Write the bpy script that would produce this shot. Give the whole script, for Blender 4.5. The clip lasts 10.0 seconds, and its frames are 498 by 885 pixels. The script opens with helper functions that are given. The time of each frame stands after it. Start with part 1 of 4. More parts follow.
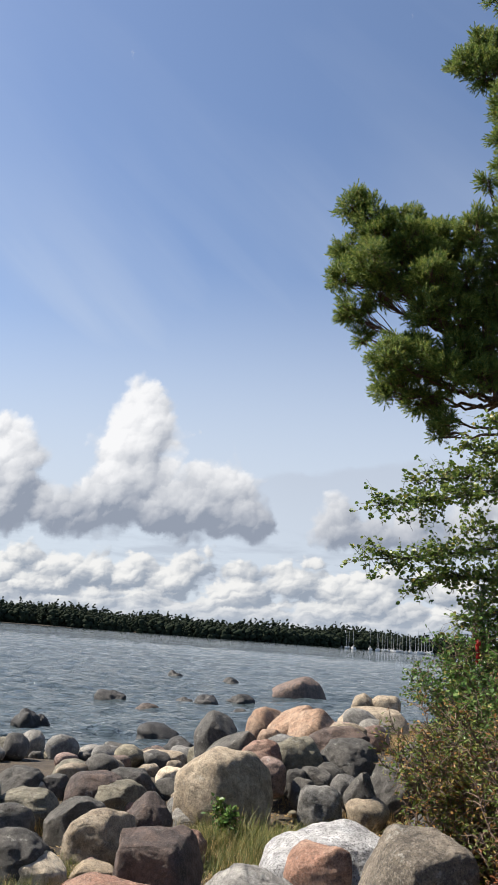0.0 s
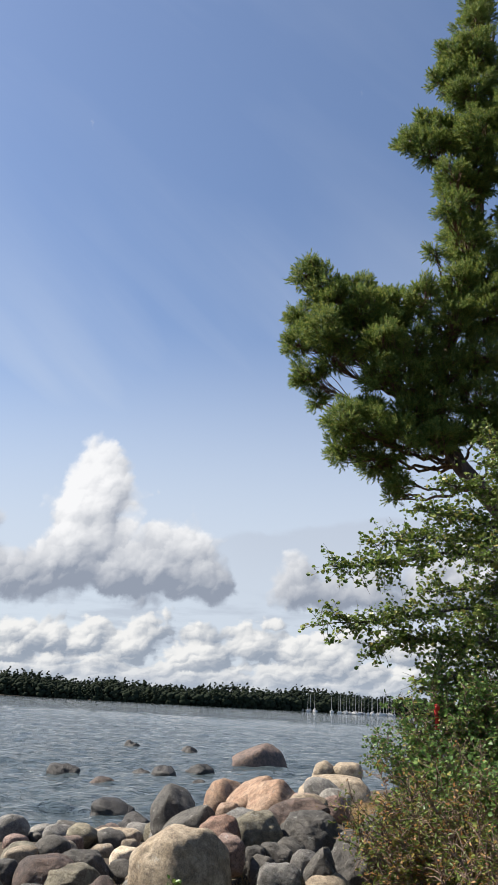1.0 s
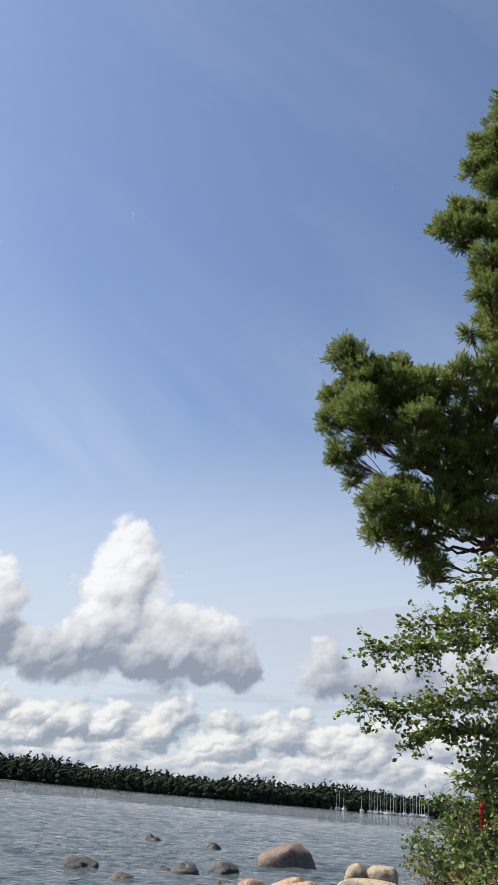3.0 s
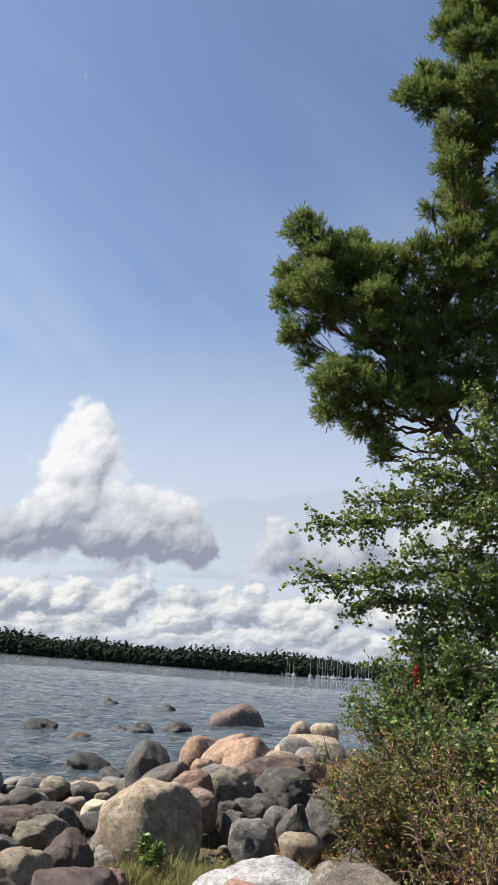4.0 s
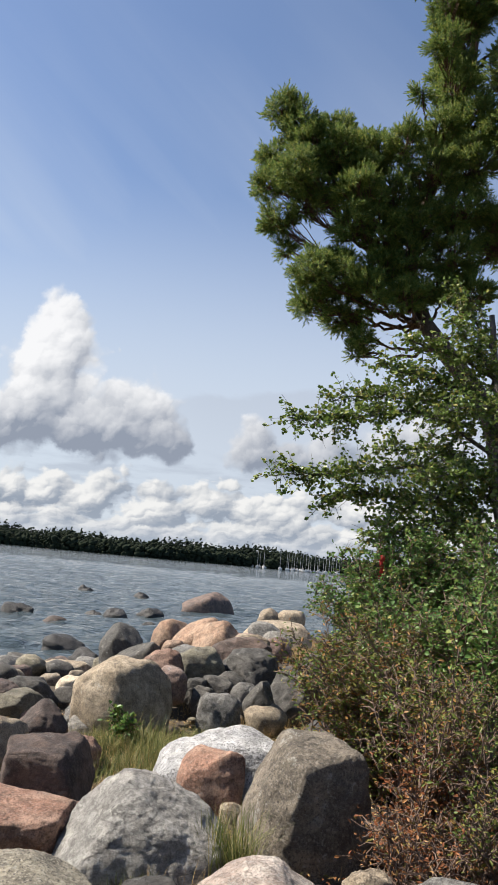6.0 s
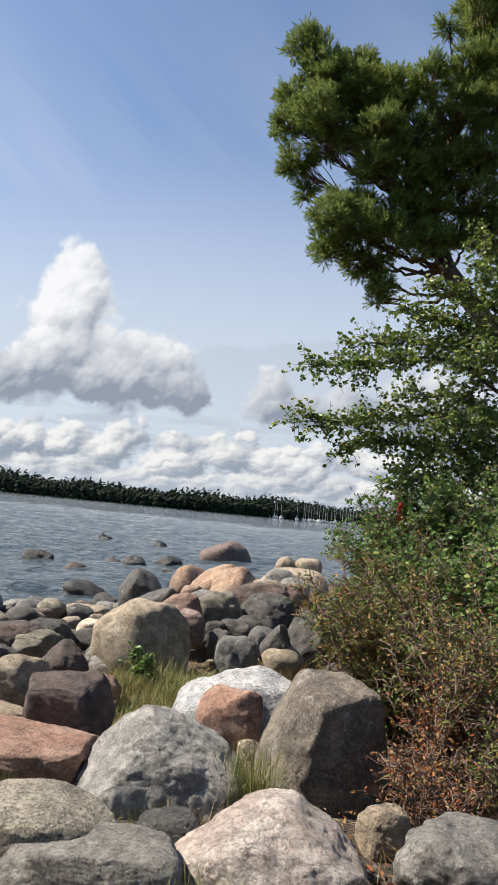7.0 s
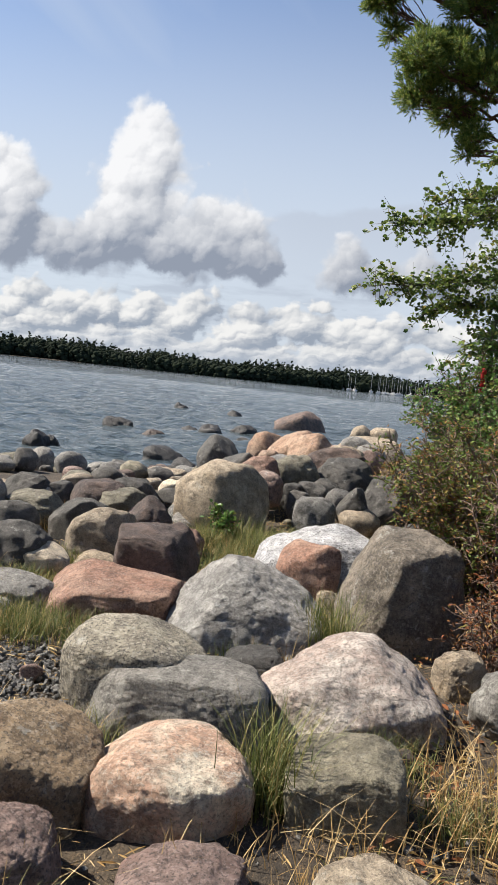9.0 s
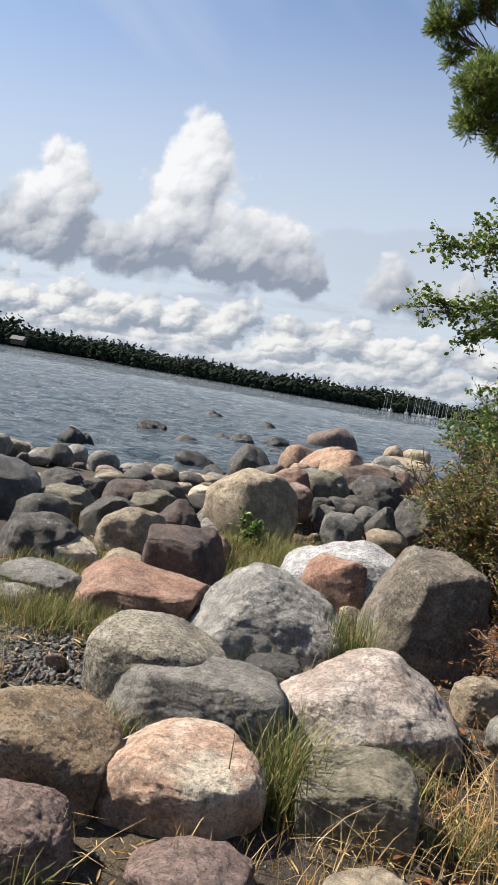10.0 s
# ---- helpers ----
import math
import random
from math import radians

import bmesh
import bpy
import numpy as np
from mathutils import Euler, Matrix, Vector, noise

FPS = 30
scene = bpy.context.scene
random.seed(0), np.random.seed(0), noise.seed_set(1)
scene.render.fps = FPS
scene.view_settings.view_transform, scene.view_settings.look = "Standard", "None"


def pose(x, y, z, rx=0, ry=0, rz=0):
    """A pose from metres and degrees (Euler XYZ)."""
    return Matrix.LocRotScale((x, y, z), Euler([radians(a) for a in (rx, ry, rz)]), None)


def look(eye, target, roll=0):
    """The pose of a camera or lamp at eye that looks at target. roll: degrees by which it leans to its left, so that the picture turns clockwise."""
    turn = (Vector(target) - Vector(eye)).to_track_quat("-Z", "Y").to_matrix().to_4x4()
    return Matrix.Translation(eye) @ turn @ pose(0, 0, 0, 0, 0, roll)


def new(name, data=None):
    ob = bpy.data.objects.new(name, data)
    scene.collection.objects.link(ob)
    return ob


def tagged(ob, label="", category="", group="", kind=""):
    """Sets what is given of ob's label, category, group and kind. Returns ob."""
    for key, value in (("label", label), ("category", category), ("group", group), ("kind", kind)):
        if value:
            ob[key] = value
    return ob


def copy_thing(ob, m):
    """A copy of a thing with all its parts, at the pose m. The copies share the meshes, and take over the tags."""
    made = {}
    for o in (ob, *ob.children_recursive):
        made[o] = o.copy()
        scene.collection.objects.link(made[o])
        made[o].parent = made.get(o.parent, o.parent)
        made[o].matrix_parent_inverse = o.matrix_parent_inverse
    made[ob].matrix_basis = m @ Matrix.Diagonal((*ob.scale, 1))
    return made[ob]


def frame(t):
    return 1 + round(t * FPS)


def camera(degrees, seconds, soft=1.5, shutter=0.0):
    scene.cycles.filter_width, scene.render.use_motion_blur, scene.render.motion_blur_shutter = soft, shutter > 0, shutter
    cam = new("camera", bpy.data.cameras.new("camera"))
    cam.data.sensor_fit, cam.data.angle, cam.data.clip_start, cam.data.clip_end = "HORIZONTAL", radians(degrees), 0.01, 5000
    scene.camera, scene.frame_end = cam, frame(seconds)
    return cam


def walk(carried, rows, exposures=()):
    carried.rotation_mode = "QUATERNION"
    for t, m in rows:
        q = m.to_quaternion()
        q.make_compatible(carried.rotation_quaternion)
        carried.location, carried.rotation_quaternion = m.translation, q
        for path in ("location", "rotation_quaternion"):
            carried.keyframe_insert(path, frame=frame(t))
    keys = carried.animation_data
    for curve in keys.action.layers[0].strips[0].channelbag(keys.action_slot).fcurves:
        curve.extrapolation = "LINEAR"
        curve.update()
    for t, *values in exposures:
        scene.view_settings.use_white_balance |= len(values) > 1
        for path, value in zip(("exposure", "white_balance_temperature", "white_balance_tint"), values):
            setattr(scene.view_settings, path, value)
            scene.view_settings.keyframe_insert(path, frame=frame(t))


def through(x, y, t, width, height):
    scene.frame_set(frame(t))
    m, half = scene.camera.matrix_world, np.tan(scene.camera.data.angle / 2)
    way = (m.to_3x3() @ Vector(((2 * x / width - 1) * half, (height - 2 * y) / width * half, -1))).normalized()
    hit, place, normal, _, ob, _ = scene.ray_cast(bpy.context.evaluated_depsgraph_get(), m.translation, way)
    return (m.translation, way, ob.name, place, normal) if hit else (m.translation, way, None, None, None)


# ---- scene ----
cam = camera(36.0, 10.0, soft=1.1)
PATH = [
    (0, (0.55, 0.104, 2.376), (0.294, 2.026, 2.866), 4.4),
    (0.5, (0.577, 0.163, 2.376), (0.423, 2.086, 2.907), 3.6),
    (1, (0.577, 0.052, 2.428), (0.423, 1.939, 3.073), 3.2),
    (1.5, (0.567, -0.131, 2.465), (0.325, 1.692, 3.252), 3.9),
    (2, (0.453, -0.217, 2.357), (0.129, 1.553, 3.23), 5.1),
    (2.2, (0.368, 0.026, 2.379), (0.033, 1.781, 3.276), 6.2),
    (3.3, (0.551, 0.211, 2.388), (0.353, 2.051, 3.146), 4.5),
    (3.5, (0.564, 0.27, 2.375), (0.391, 2.141, 3.062), 4.3),
    (4, (0.594, 0.351, 2.365), (0.478, 2.266, 2.928), 4.5),
    (4.5, (0.595, 0.382, 2.349), (0.506, 2.325, 2.815), 4.9),
    (5, (0.604, 0.392, 2.341), (0.54, 2.351, 2.739), 5.2),
    (6.3, (0.611, 0.426, 2.302), (0.582, 2.407, 2.574), 5.3),
    (6.5, (0.614, 0.449, 2.298), (0.567, 2.434, 2.539), 5.0),
    (7, (0.605, 0.464, 2.261), (0.539, 2.455, 2.44), 5.6),
    (7.5, (0.603, 0.485, 2.227), (0.529, 2.479, 2.353), 5.8),
    (8, (0.598, 0.505, 2.202), (0.504, 2.503, 2.196), 5.0),
    (8.5, (0.583, 0.496, 2.188), (0.44, 2.489, 2.093), 5.1),
    (9, (0.558, 0.49, 2.172), (0.337, 2.471, 2.001), 6.0),
    (9.5, (0.54, 0.455, 2.148), (0.284, 2.428, 1.943), 8.5),
    (10, (0.547, 0.44, 2.158), (0.241, 2.41, 2.006), 9.9),
]
walk(cam, [(t, look(eye, target, roll)) for t, eye, target, roll in PATH])


# ---- world: sky with cumulus, one sun ----
SUN = Vector((-0.67, 0.07, 0.73)).normalized()


def node(tree, kind, inputs=(), operation=None, use_clamp=False, data_type=None, blend_type=None, interpolation_type=None, feature=None, node_tree=None):
    n = tree.nodes.new(kind)
    if operation:
        n.operation = operation
    if use_clamp:
        n.use_clamp = True
    if data_type:
        n.data_type = data_type
    if blend_type:
        n.blend_type = blend_type
    if interpolation_type:
        n.interpolation_type = interpolation_type
    if feature:
        n.feature = feature
    if node_tree:
        n.node_tree = node_tree
    for key, value in (inputs.items() if isinstance(inputs, dict) else enumerate(inputs)):
        if isinstance(value, bpy.types.NodeSocket):
            tree.links.new(value, n.inputs[key])
        elif value is not None:
            n.inputs[key].default_value = value
    return n


def calc(tree, op, *values, clamp=False):
    return node(tree, "ShaderNodeMath", values, operation=op, use_clamp=clamp).outputs[0]


def vcalc(tree, op, *values):
    return node(tree, "ShaderNodeVectorMath", values, operation=op).outputs[1 if op in ("LENGTH", "DISTANCE", "DOT_PRODUCT") else 0]


def smooth(tree, value, low, high, to_low=0.0, to_high=1.0):
    return node(tree, "ShaderNodeMapRange", (value, low, high, to_low, to_high), interpolation_type="SMOOTHSTEP").outputs[0]


def mix(tree, fac, a, b, blend="MIX"):
    return node(tree, "ShaderNodeMix", {0: fac, 6: a, 7: b}, data_type="RGBA", blend_type=blend).outputs[2]


def noise_fac(t, co, scale, detail=4.0, rough=0.55, distort=0.0):
    return node(t, "ShaderNodeTexNoise", {"Vector": co, "Scale": scale, "Detail": detail, "Roughness": rough, "Distortion": distort}).outputs["Fac"]


def rgb(r, g, b):
    return (r, g, b, 1.0)


TOWER = [(-0.292, 0.310, 0.018), (-0.308, 0.288, 0.028), (-0.270, 0.284, 0.028), (-0.314, 0.255, 0.032), (-0.276, 0.250, 0.042), (-0.246, 0.242, 0.022),
         (-0.310, 0.213, 0.036), (-0.268, 0.205, 0.044), (-0.340, 0.165, 0.034), (-0.372, 0.150, 0.028), (-0.305, 0.163, 0.046), (-0.252, 0.163, 0.048),
         (-0.212, 0.168, 0.030), (-0.180, 0.194, 0.030), (-0.152, 0.206, 0.026), (-0.152, 0.165, 0.042), (-0.205, 0.150, 0.045), (-0.122, 0.145, 0.030), (-0.330, 0.140, 0.035), (-0.160, 0.140, 0.035)]
BANK = [(-0.470, 0.258, 0.018), (-0.478, 0.232, 0.032), (-0.436, 0.217, 0.022), (-0.510, 0.195, 0.036), (-0.462, 0.185, 0.045), (-0.420, 0.160, 0.036),
        (-0.530, 0.160, 0.045), (-0.470, 0.150, 0.052), (-0.600, 0.150, 0.050), (-0.660, 0.170, 0.060)]
WISPS = [(-0.008, 0.164, 0.016), (0.006, 0.140, 0.026), (0.042, 0.134, 0.028), (-0.030, 0.144, 0.013), (0.09, 0.14, 0.03), (0.15, 0.14, 0.04), (0.22, 0.15, 0.05)]


def billow(g, place, stretch):
    """Rounded heads of cloud: how far from the head's middle, and how far towards the sun on it."""
    p = vcalc(g, "MULTIPLY", place, stretch)
    cell = node(g, "ShaderNodeTexVoronoi", {"Vector": p, "Scale": 1.0, "Smoothness": 0.75}, feature="SMOOTH_F1")
    cell.voronoi_dimensions = "2D"
    off = vcalc(g, "SUBTRACT", p, cell.outputs["Position"])
    return cell.outputs["Distance"], vcalc(g, "DOT_PRODUCT", off, (-0.62, 0.78, 0.0))


def cloud_group():
    g = bpy.data.node_groups.new("cumulus", "ShaderNodeTree")
    g.interface.new_socket("place", in_out="INPUT", socket_type="NodeSocketVector")
    for out in ("high", "low", "high_heads", "low_heads"):
        g.interface.new_socket(out, in_out="OUTPUT", socket_type="NodeSocketFloat")
    p = g.nodes.new("NodeGroupInput").outputs[0]
    big = node(g, "ShaderNodeTexNoise", {"Vector": p, "Scale": 14.0, "Detail": 8.0, "Roughness": 0.66}).outputs["Color"]
    push = vcalc(g, "MULTIPLY", vcalc(g, "SUBTRACT", big, (0.5, 0.5, 0.5)), (0.050, 0.050, 0.0))
    q = vcalc(g, "ADD", p, push)
    up = node(g, "ShaderNodeSeparateXYZ", (p,)).outputs[1]
    h = None
    for u, v, r in TOWER + BANK + WISPS:
        f = calc(g, "SUBTRACT", r, vcalc(g, "DISTANCE", q, (u, v, 0.0)))
        h = f if h is None else calc(g, "SMOOTH_MAX", h, f, 0.012)
    h = calc(g, "SMOOTH_MIN", h, calc(g, "SUBTRACT", node(g, "ShaderNodeSeparateXYZ", (q,)).outputs[1], 0.118), 0.035)
    heads = None
    for scale, amount, shade in ((17.0, 0.030, 0.46), (40.0, 0.014, 0.26), (95.0, 0.006, 0.11)):
        far, sunny = billow(g, q, (scale, scale, 0.0))
        h = calc(g, "ADD", h, calc(g, "MULTIPLY", calc(g, "SUBTRACT", 0.55, far), amount))
        lit = calc(g, "MULTIPLY", sunny, shade)
        heads = lit if heads is None else calc(g, "ADD", heads, lit)
    # rows of small cumulus over the far shore, flatter the lower they stand
    x, y, z = node(g, "ShaderNodeSeparateXYZ", (vcalc(g, "ADD", p, vcalc(g, "MULTIPLY", push, (0.9, 0.7, 0.0))),)).outputs
    rise = calc(g, "LOGARITHM", calc(g, "ADD", calc(g, "MAXIMUM", y, 0.0), 0.03), 2.718)
    rows = node(g, "ShaderNodeCombineXYZ", (calc(g, "ADD", x, 3.0), rise, 0.0)).outputs[0]
    low, low_heads = None, None
    for across, tall, amount, shade in ((21.0, 3.1, 0.9, 0.95), (50.0, 7.0, 0.38, 0.40), (110.0, 15.0, 0.18, 0.18)):
        far, sunny = billow(g, rows, (across, tall, 0.0))
        f = calc(g, "MULTIPLY", calc(g, "SUBTRACT", 0.5, far), amount)
        lit = calc(g, "MULTIPLY", sunny, shade)
        low = f if low is None else calc(g, "ADD", low, f)
        low_heads = lit if low_heads is None else calc(g, "ADD", low_heads, lit)
    broken = noise_fac(g, rows, 7.0, 5.0, 0.6)
    low = calc(g, "ADD", low, calc(g, "MULTIPLY", calc(g, "SUBTRACT", broken, 0.5), 0.7))
    low = calc(g, "ADD", low, smooth(g, up, 0.060, 0.135, 0.16, -0.75))
    end = g.nodes.new("NodeGroupOutput")
    for k, value in enumerate((h, low, heads, low_heads)):
        g.links.new(value, end.inputs[k])
    return g


def build_world():
    world = bpy.data.worlds.new("sky")
    scene.world = world
    world.use_nodes = True
    t = world.node_tree
    t.nodes.clear()
    way = node(t, "ShaderNodeTexCoord").outputs["Generated"]
    x, y, z = node(t, "ShaderNodeSeparateXYZ", (way,)).outputs
    ahead = calc(t, "MAXIMUM", y, 0.02)
    u, v = calc(t, "DIVIDE", x, ahead), calc(t, "DIVIDE", z, ahead)
    place = node(t, "ShaderNodeCombineXYZ", (u, v, 0.0)).outputs[0]
    dome = node(t, "ShaderNodeTexSky")
    dome.sky_type, dome.sun_disc = "NISHITA", False
    dome.sun_elevation, dome.sun_rotation = math.asin(SUN.z), math.atan2(SUN.x, SUN.y)
    dome.air_density, dome.dust_density, dome.ozone_density = 1.0, 0.6, 1.6
    sky = mix(t, 1.0, dome.outputs[0], rgb(SKY * 0.90, SKY * 0.94, SKY * 1.03), "MULTIPLY")
    # thin high haze, drawn out in slanting bands, thicker towards the horizon
    slant = vcalc(t, "MULTIPLY", node(t, "ShaderNodeMapping", {"Vector": place, "Rotation": (0, 0, 0.80)}).outputs[0], (0.40, 1.7, 1.0))
    streak = noise_fac(t, slant, 2.0, 4.0, 0.48, 0.35)
    wisps = noise_fac(t, vcalc(t, "MULTIPLY", slant, (1.0, 3.2, 1.0)), 3.1, 6.0, 0.55, 0.5)
    veil = calc(t, "ADD", smooth(t, streak, 0.32, 0.70, 0.14, 0.85), smooth(t, wisps, 0.42, 0.75, 0.0, 0.14))
    haze = calc(t, "MULTIPLY", veil, smooth(t, v, 0.08, 0.85, 0.85, 0.12))
    haze = calc(t, "MAXIMUM", haze, smooth(t, v, 0.12, 0.58, 0.90, 0.05), clamp=True)
    sky = mix(t, haze, sky, rgb(0.665, 0.73, 0.82))
    cells = cloud_group()
    here = node(t, "ShaderNodeGroup", node_tree=cells)
    t.links.new(place, here.inputs[0])
    sunward = node(t, "ShaderNodeGroup", node_tree=cells)
    t.links.new(vcalc(t, "ADD", place, (-0.022, 0.022, 0.0)), sunward.inputs[0])
    faded = smooth(t, y, 0.1, 0.35)
    # a thin grey sheet with a ragged upper edge, above the low rows
    edge = calc(t, "ADD", v, calc(t, "MULTIPLY", noise_fac(t, vcalc(t, "MULTIPLY", place, (1.0, 2.0, 1.0)), 16.0, 6.0), 0.03))
    sheet = calc(t, "MULTIPLY", smooth(t, calc(t, "SUBTRACT", edge, calc(t, "MULTIPLY", u, 0.14)), 0.244, 0.234), calc(t, "MULTIPLY", smooth(t, u, -0.26, -0.05), faded))
    sheet = calc(t, "MULTIPLY", sheet, smooth(t, v, 0.10, 0.23, 0.35, 1.0))
    sky = mix(t, calc(t, "MULTIPLY", sheet, 0.50), sky, rgb(0.50, 0.55, 0.65))
    # grey streaks of far cloud behind the rows
    far_band = smooth(t, noise_fac(t, vcalc(t, "MULTIPLY", place, (1.0, 5.0, 1.0)), 7.0, 5.0, 0.55), 0.46, 0.66)
    far_band = calc(t, "MULTIPLY", calc(t, "MULTIPLY", far_band, smooth(t, v, 0.10, 0.15, 1.0, 0.0)), faded)
    sky = mix(t, calc(t, "MULTIPLY", far_band, 0.55), sky, rgb(0.42, 0.47, 0.56))
    # low rows
    light = calc(t, "ADD", calc(t, "ADD", 0.45, calc(t, "MULTIPLY", here.outputs[3], 1.35)), smooth(t, v, 0.02, 0.10, -0.10, 0.10), clamp=True)
    light = calc(t, "ADD", light, calc(t, "MULTIPLY", calc(t, "SUBTRACT", here.outputs[1], sunward.outputs[1]), 0.42), clamp=True)
    colour = mix(t, light, rgb(0.30, 0.35, 0.43), rgb(0.92, 0.91, 0.89))
    cover = calc(t, "MULTIPLY", smooth(t, here.outputs[1], -0.14, 0.12, 0.0, 0.92), faded)
    sky = mix(t, cover, sky, colour)
    sky = mix(t, smooth(t, v, 0.012, 0.05, 0.6, 0.0), sky, rgb(0.47, 0.53, 0.62))
    # the towers
    lit = calc(t, "MULTIPLY", calc(t, "SUBTRACT", here.outputs[0], sunward.outputs[0]), 8.0)
    light = calc(t, "ADD", calc(t, "ADD", 0.56, lit), smooth(t, v, 0.115, 0.26, -0.52, 0.20))
    light = calc(t, "ADD", light, here.outputs[2], clamp=True)
    colour = mix(t, light, rgb(0.29, 0.33, 0.41), rgb(0.95, 0.95, 0.96))
    cover = calc(t, "MULTIPLY", smooth(t, here.outputs[0], -0.006, 0.014, 0.0, 0.97), faded)
    sky = mix(t, cover, sky, colour)
    back = node(t, "ShaderNodeBackground", (sky, 0.436))
    t.links.new(back.outputs[0], node(t, "ShaderNodeOutputWorld").inputs[0])


SKY = 0.145
build_world()
sun = new("sun", bpy.data.lights.new("sun", "SUN"))
sun.data.energy, sun.data.angle, sun.data.color = 4.3, radians(0.53), (1.0, 0.92, 0.81)
sun.matrix_world = look(SUN * 50, (0, 0, 0))
scene.view_settings.exposure = 1.2


# ---- materials ----
def material(name):
    m = bpy.data.materials.new(name)
    m.use_nodes = True
    t = m.node_tree
    bsdf = next(n for n in t.nodes if n.type == "BSDF_PRINCIPLED")
    return m, t, bsdf


def setting(t, bsdf, **values):
    for key, value in values.items():
        key = key.replace("_", " ").title().replace("Ior", "IOR")
        if isinstance(value, bpy.types.NodeSocket):
            t.links.new(value, bsdf.inputs[key])
        else:
            bsdf.inputs[key].default_value = value


def bump(t, height, strength, distance, normal=None):
    return node(t, "ShaderNodeBump", {"Height": height, "Strength": strength, "Distance": distance, "Normal": normal}).outputs[0]


def granite(name, a, b, dark=(0.05, 0.046, 0.042), grain=0.45, lichen=0.25, rough=0.82, veins=0.0):
    """Weathered stone: two tones in broad stains, mineral grains, pits, cracks, lichen."""
    m, t, bsdf = material(name)
    co = node(t, "ShaderNodeTexCoord").outputs["Object"]
    rnd = node(t, "ShaderNodeObjectInfo").outputs["Random"]
    co = vcalc(t, "ADD", co, node(t, "ShaderNodeCombineXYZ", (calc(t, "MULTIPLY", rnd, 37.0), calc(t, "MULTIPLY", rnd, 91.0), 0.0)).outputs[0])
    broad = smooth(t, noise_fac(t, co, 3.4, 8.0, 0.66, 0.4), 0.38, 0.62)
    colour = mix(t, broad, rgb(*a), rgb(*b))
    weather = noise_fac(t, co, 11.0, 10.0, 0.80, 0.2)
    colour = mix(t, 1.0, colour, mix(t, smooth(t, weather, 0.28, 0.72), rgb(0.40, 0.385, 0.37), rgb(1.62, 1.62, 1.60)), "MULTIPLY")
    mica = noise_fac(t, co, 85.0, 4.0, 0.72)
    colour = mix(t, calc(t, "MULTIPLY", smooth(t, mica, 0.535, 0.585), min(0.9, grain * 1.35)), colour, rgb(*dark))
    spar = noise_fac(t, vcalc(t, "ADD", co, (5.0, 3.0, 1.0)), 62.0, 4.0, 0.72)
    colour = mix(t, calc(t, "MULTIPLY", smooth(t, spar, 0.54, 0.60), grain), colour, rgb(*(min(0.8, c * 1.3 + 0.08) for c in b)))
    crust = smooth(t, noise_fac(t, co, 8.0, 10.0, 0.78), 0.60 - 0.12 * lichen, 0.67 - 0.12 * lichen)
    colour = mix(t, calc(t, "MULTIPLY", crust, 0.3 + lichen), colour, rgb(0.47, 0.47, 0.42))
    pits = smooth(t, noise_fac(t, co, 24.0, 7.0, 0.75), 0.57, 0.64)
    colour = mix(t, calc(t, "MULTIPLY", pits, 0.62), colour, rgb(*(0.3 * c + 0.4 * d for c, d in zip(a, dark))))
    line = calc(t, "ABSOLUTE", calc(t, "SUBTRACT", noise_fac(t, vcalc(t, "MULTIPLY", co, (1.0, 1.0, 2.2)), 1.7, 4.0, 0.55, 0.2), 0.5))
    crack = calc(t, "MULTIPLY", smooth(t, line, 0.0, 0.016, 1.0, 0.0), smooth(t, weather, 0.42, 0.55))
    colour = mix(t, calc(t, "MULTIPLY", crack, 0.25 + 0.5 * veins), colour, rgb(*dark))
    if veins:
        bands = noise_fac(t, vcalc(t, "MULTIPLY", co, (1.0, 1.6, 4.5)), 3.0, 8.0, 0.7, 0.5)
        colour = mix(t, calc(t, "MULTIPLY", smooth(t, bands, 0.50, 0.66), veins), colour, rgb(*(0.4 * c for c in a)))
    colour = mix(t, 1.0, colour, mix(t, rnd, rgb(0.84, 0.84, 0.86), rgb(1.16, 1.13, 1.10)), "MULTIPLY")
    normal = bump(t, noise_fac(t, co, 5.0, 6.0, 0.6, 0.3), 0.5, 0.025)
    normal = bump(t, calc(t, "ADD", weather, calc(t, "MULTIPLY", crack, -0.4)), 0.85, 0.023, normal)
    normal = bump(t, noise_fac(t, co, 36.0, 8.0, 0.76), 1.0, 0.020, normal)
    normal = bump(t, calc(t, "ADD", mica, calc(t, "MULTIPLY", pits, -0.6)), 0.8, 0.006, normal)
    setting(t, bsdf, base_color=colour, roughness=rough, normal=normal)
    return m


blush = granite("blush_granite", (0.540, 0.350, 0.245), (0.650, 0.580, 0.460), grain=0.30, lichen=0.2)
pink = granite("pink_granite", (0.480, 0.375, 0.310), (0.620, 0.550, 0.475), grain=0.34, lichen=0.15, veins=0.25)
speckle = granite("speckled_granite", (0.203, 0.184, 0.146), (0.311, 0.284, 0.219), grain=0.75, lichen=0.25)
brown = granite("brown_granite", (0.250, 0.175, 0.100), (0.340, 0.256, 0.160), grain=0.5, lichen=0.2)
redgrey = granite("red_grey_granite", (0.225, 0.145, 0.118), (0.300, 0.215, 0.180), grain=0.5, lichen=0.1)
olive = granite("olive_gneiss", (0.166, 0.152, 0.107), (0.253, 0.229, 0.166), grain=0.2, lichen=0.2, veins=0.35)
tan = granite("tan_granite", (0.264, 0.212, 0.147), (0.367, 0.308, 0.228), grain=0.3, lichen=0.2)
cream = granite("cream_granite", (0.490, 0.416, 0.310), (0.571, 0.498, 0.383), grain=0.15, lichen=0.1)
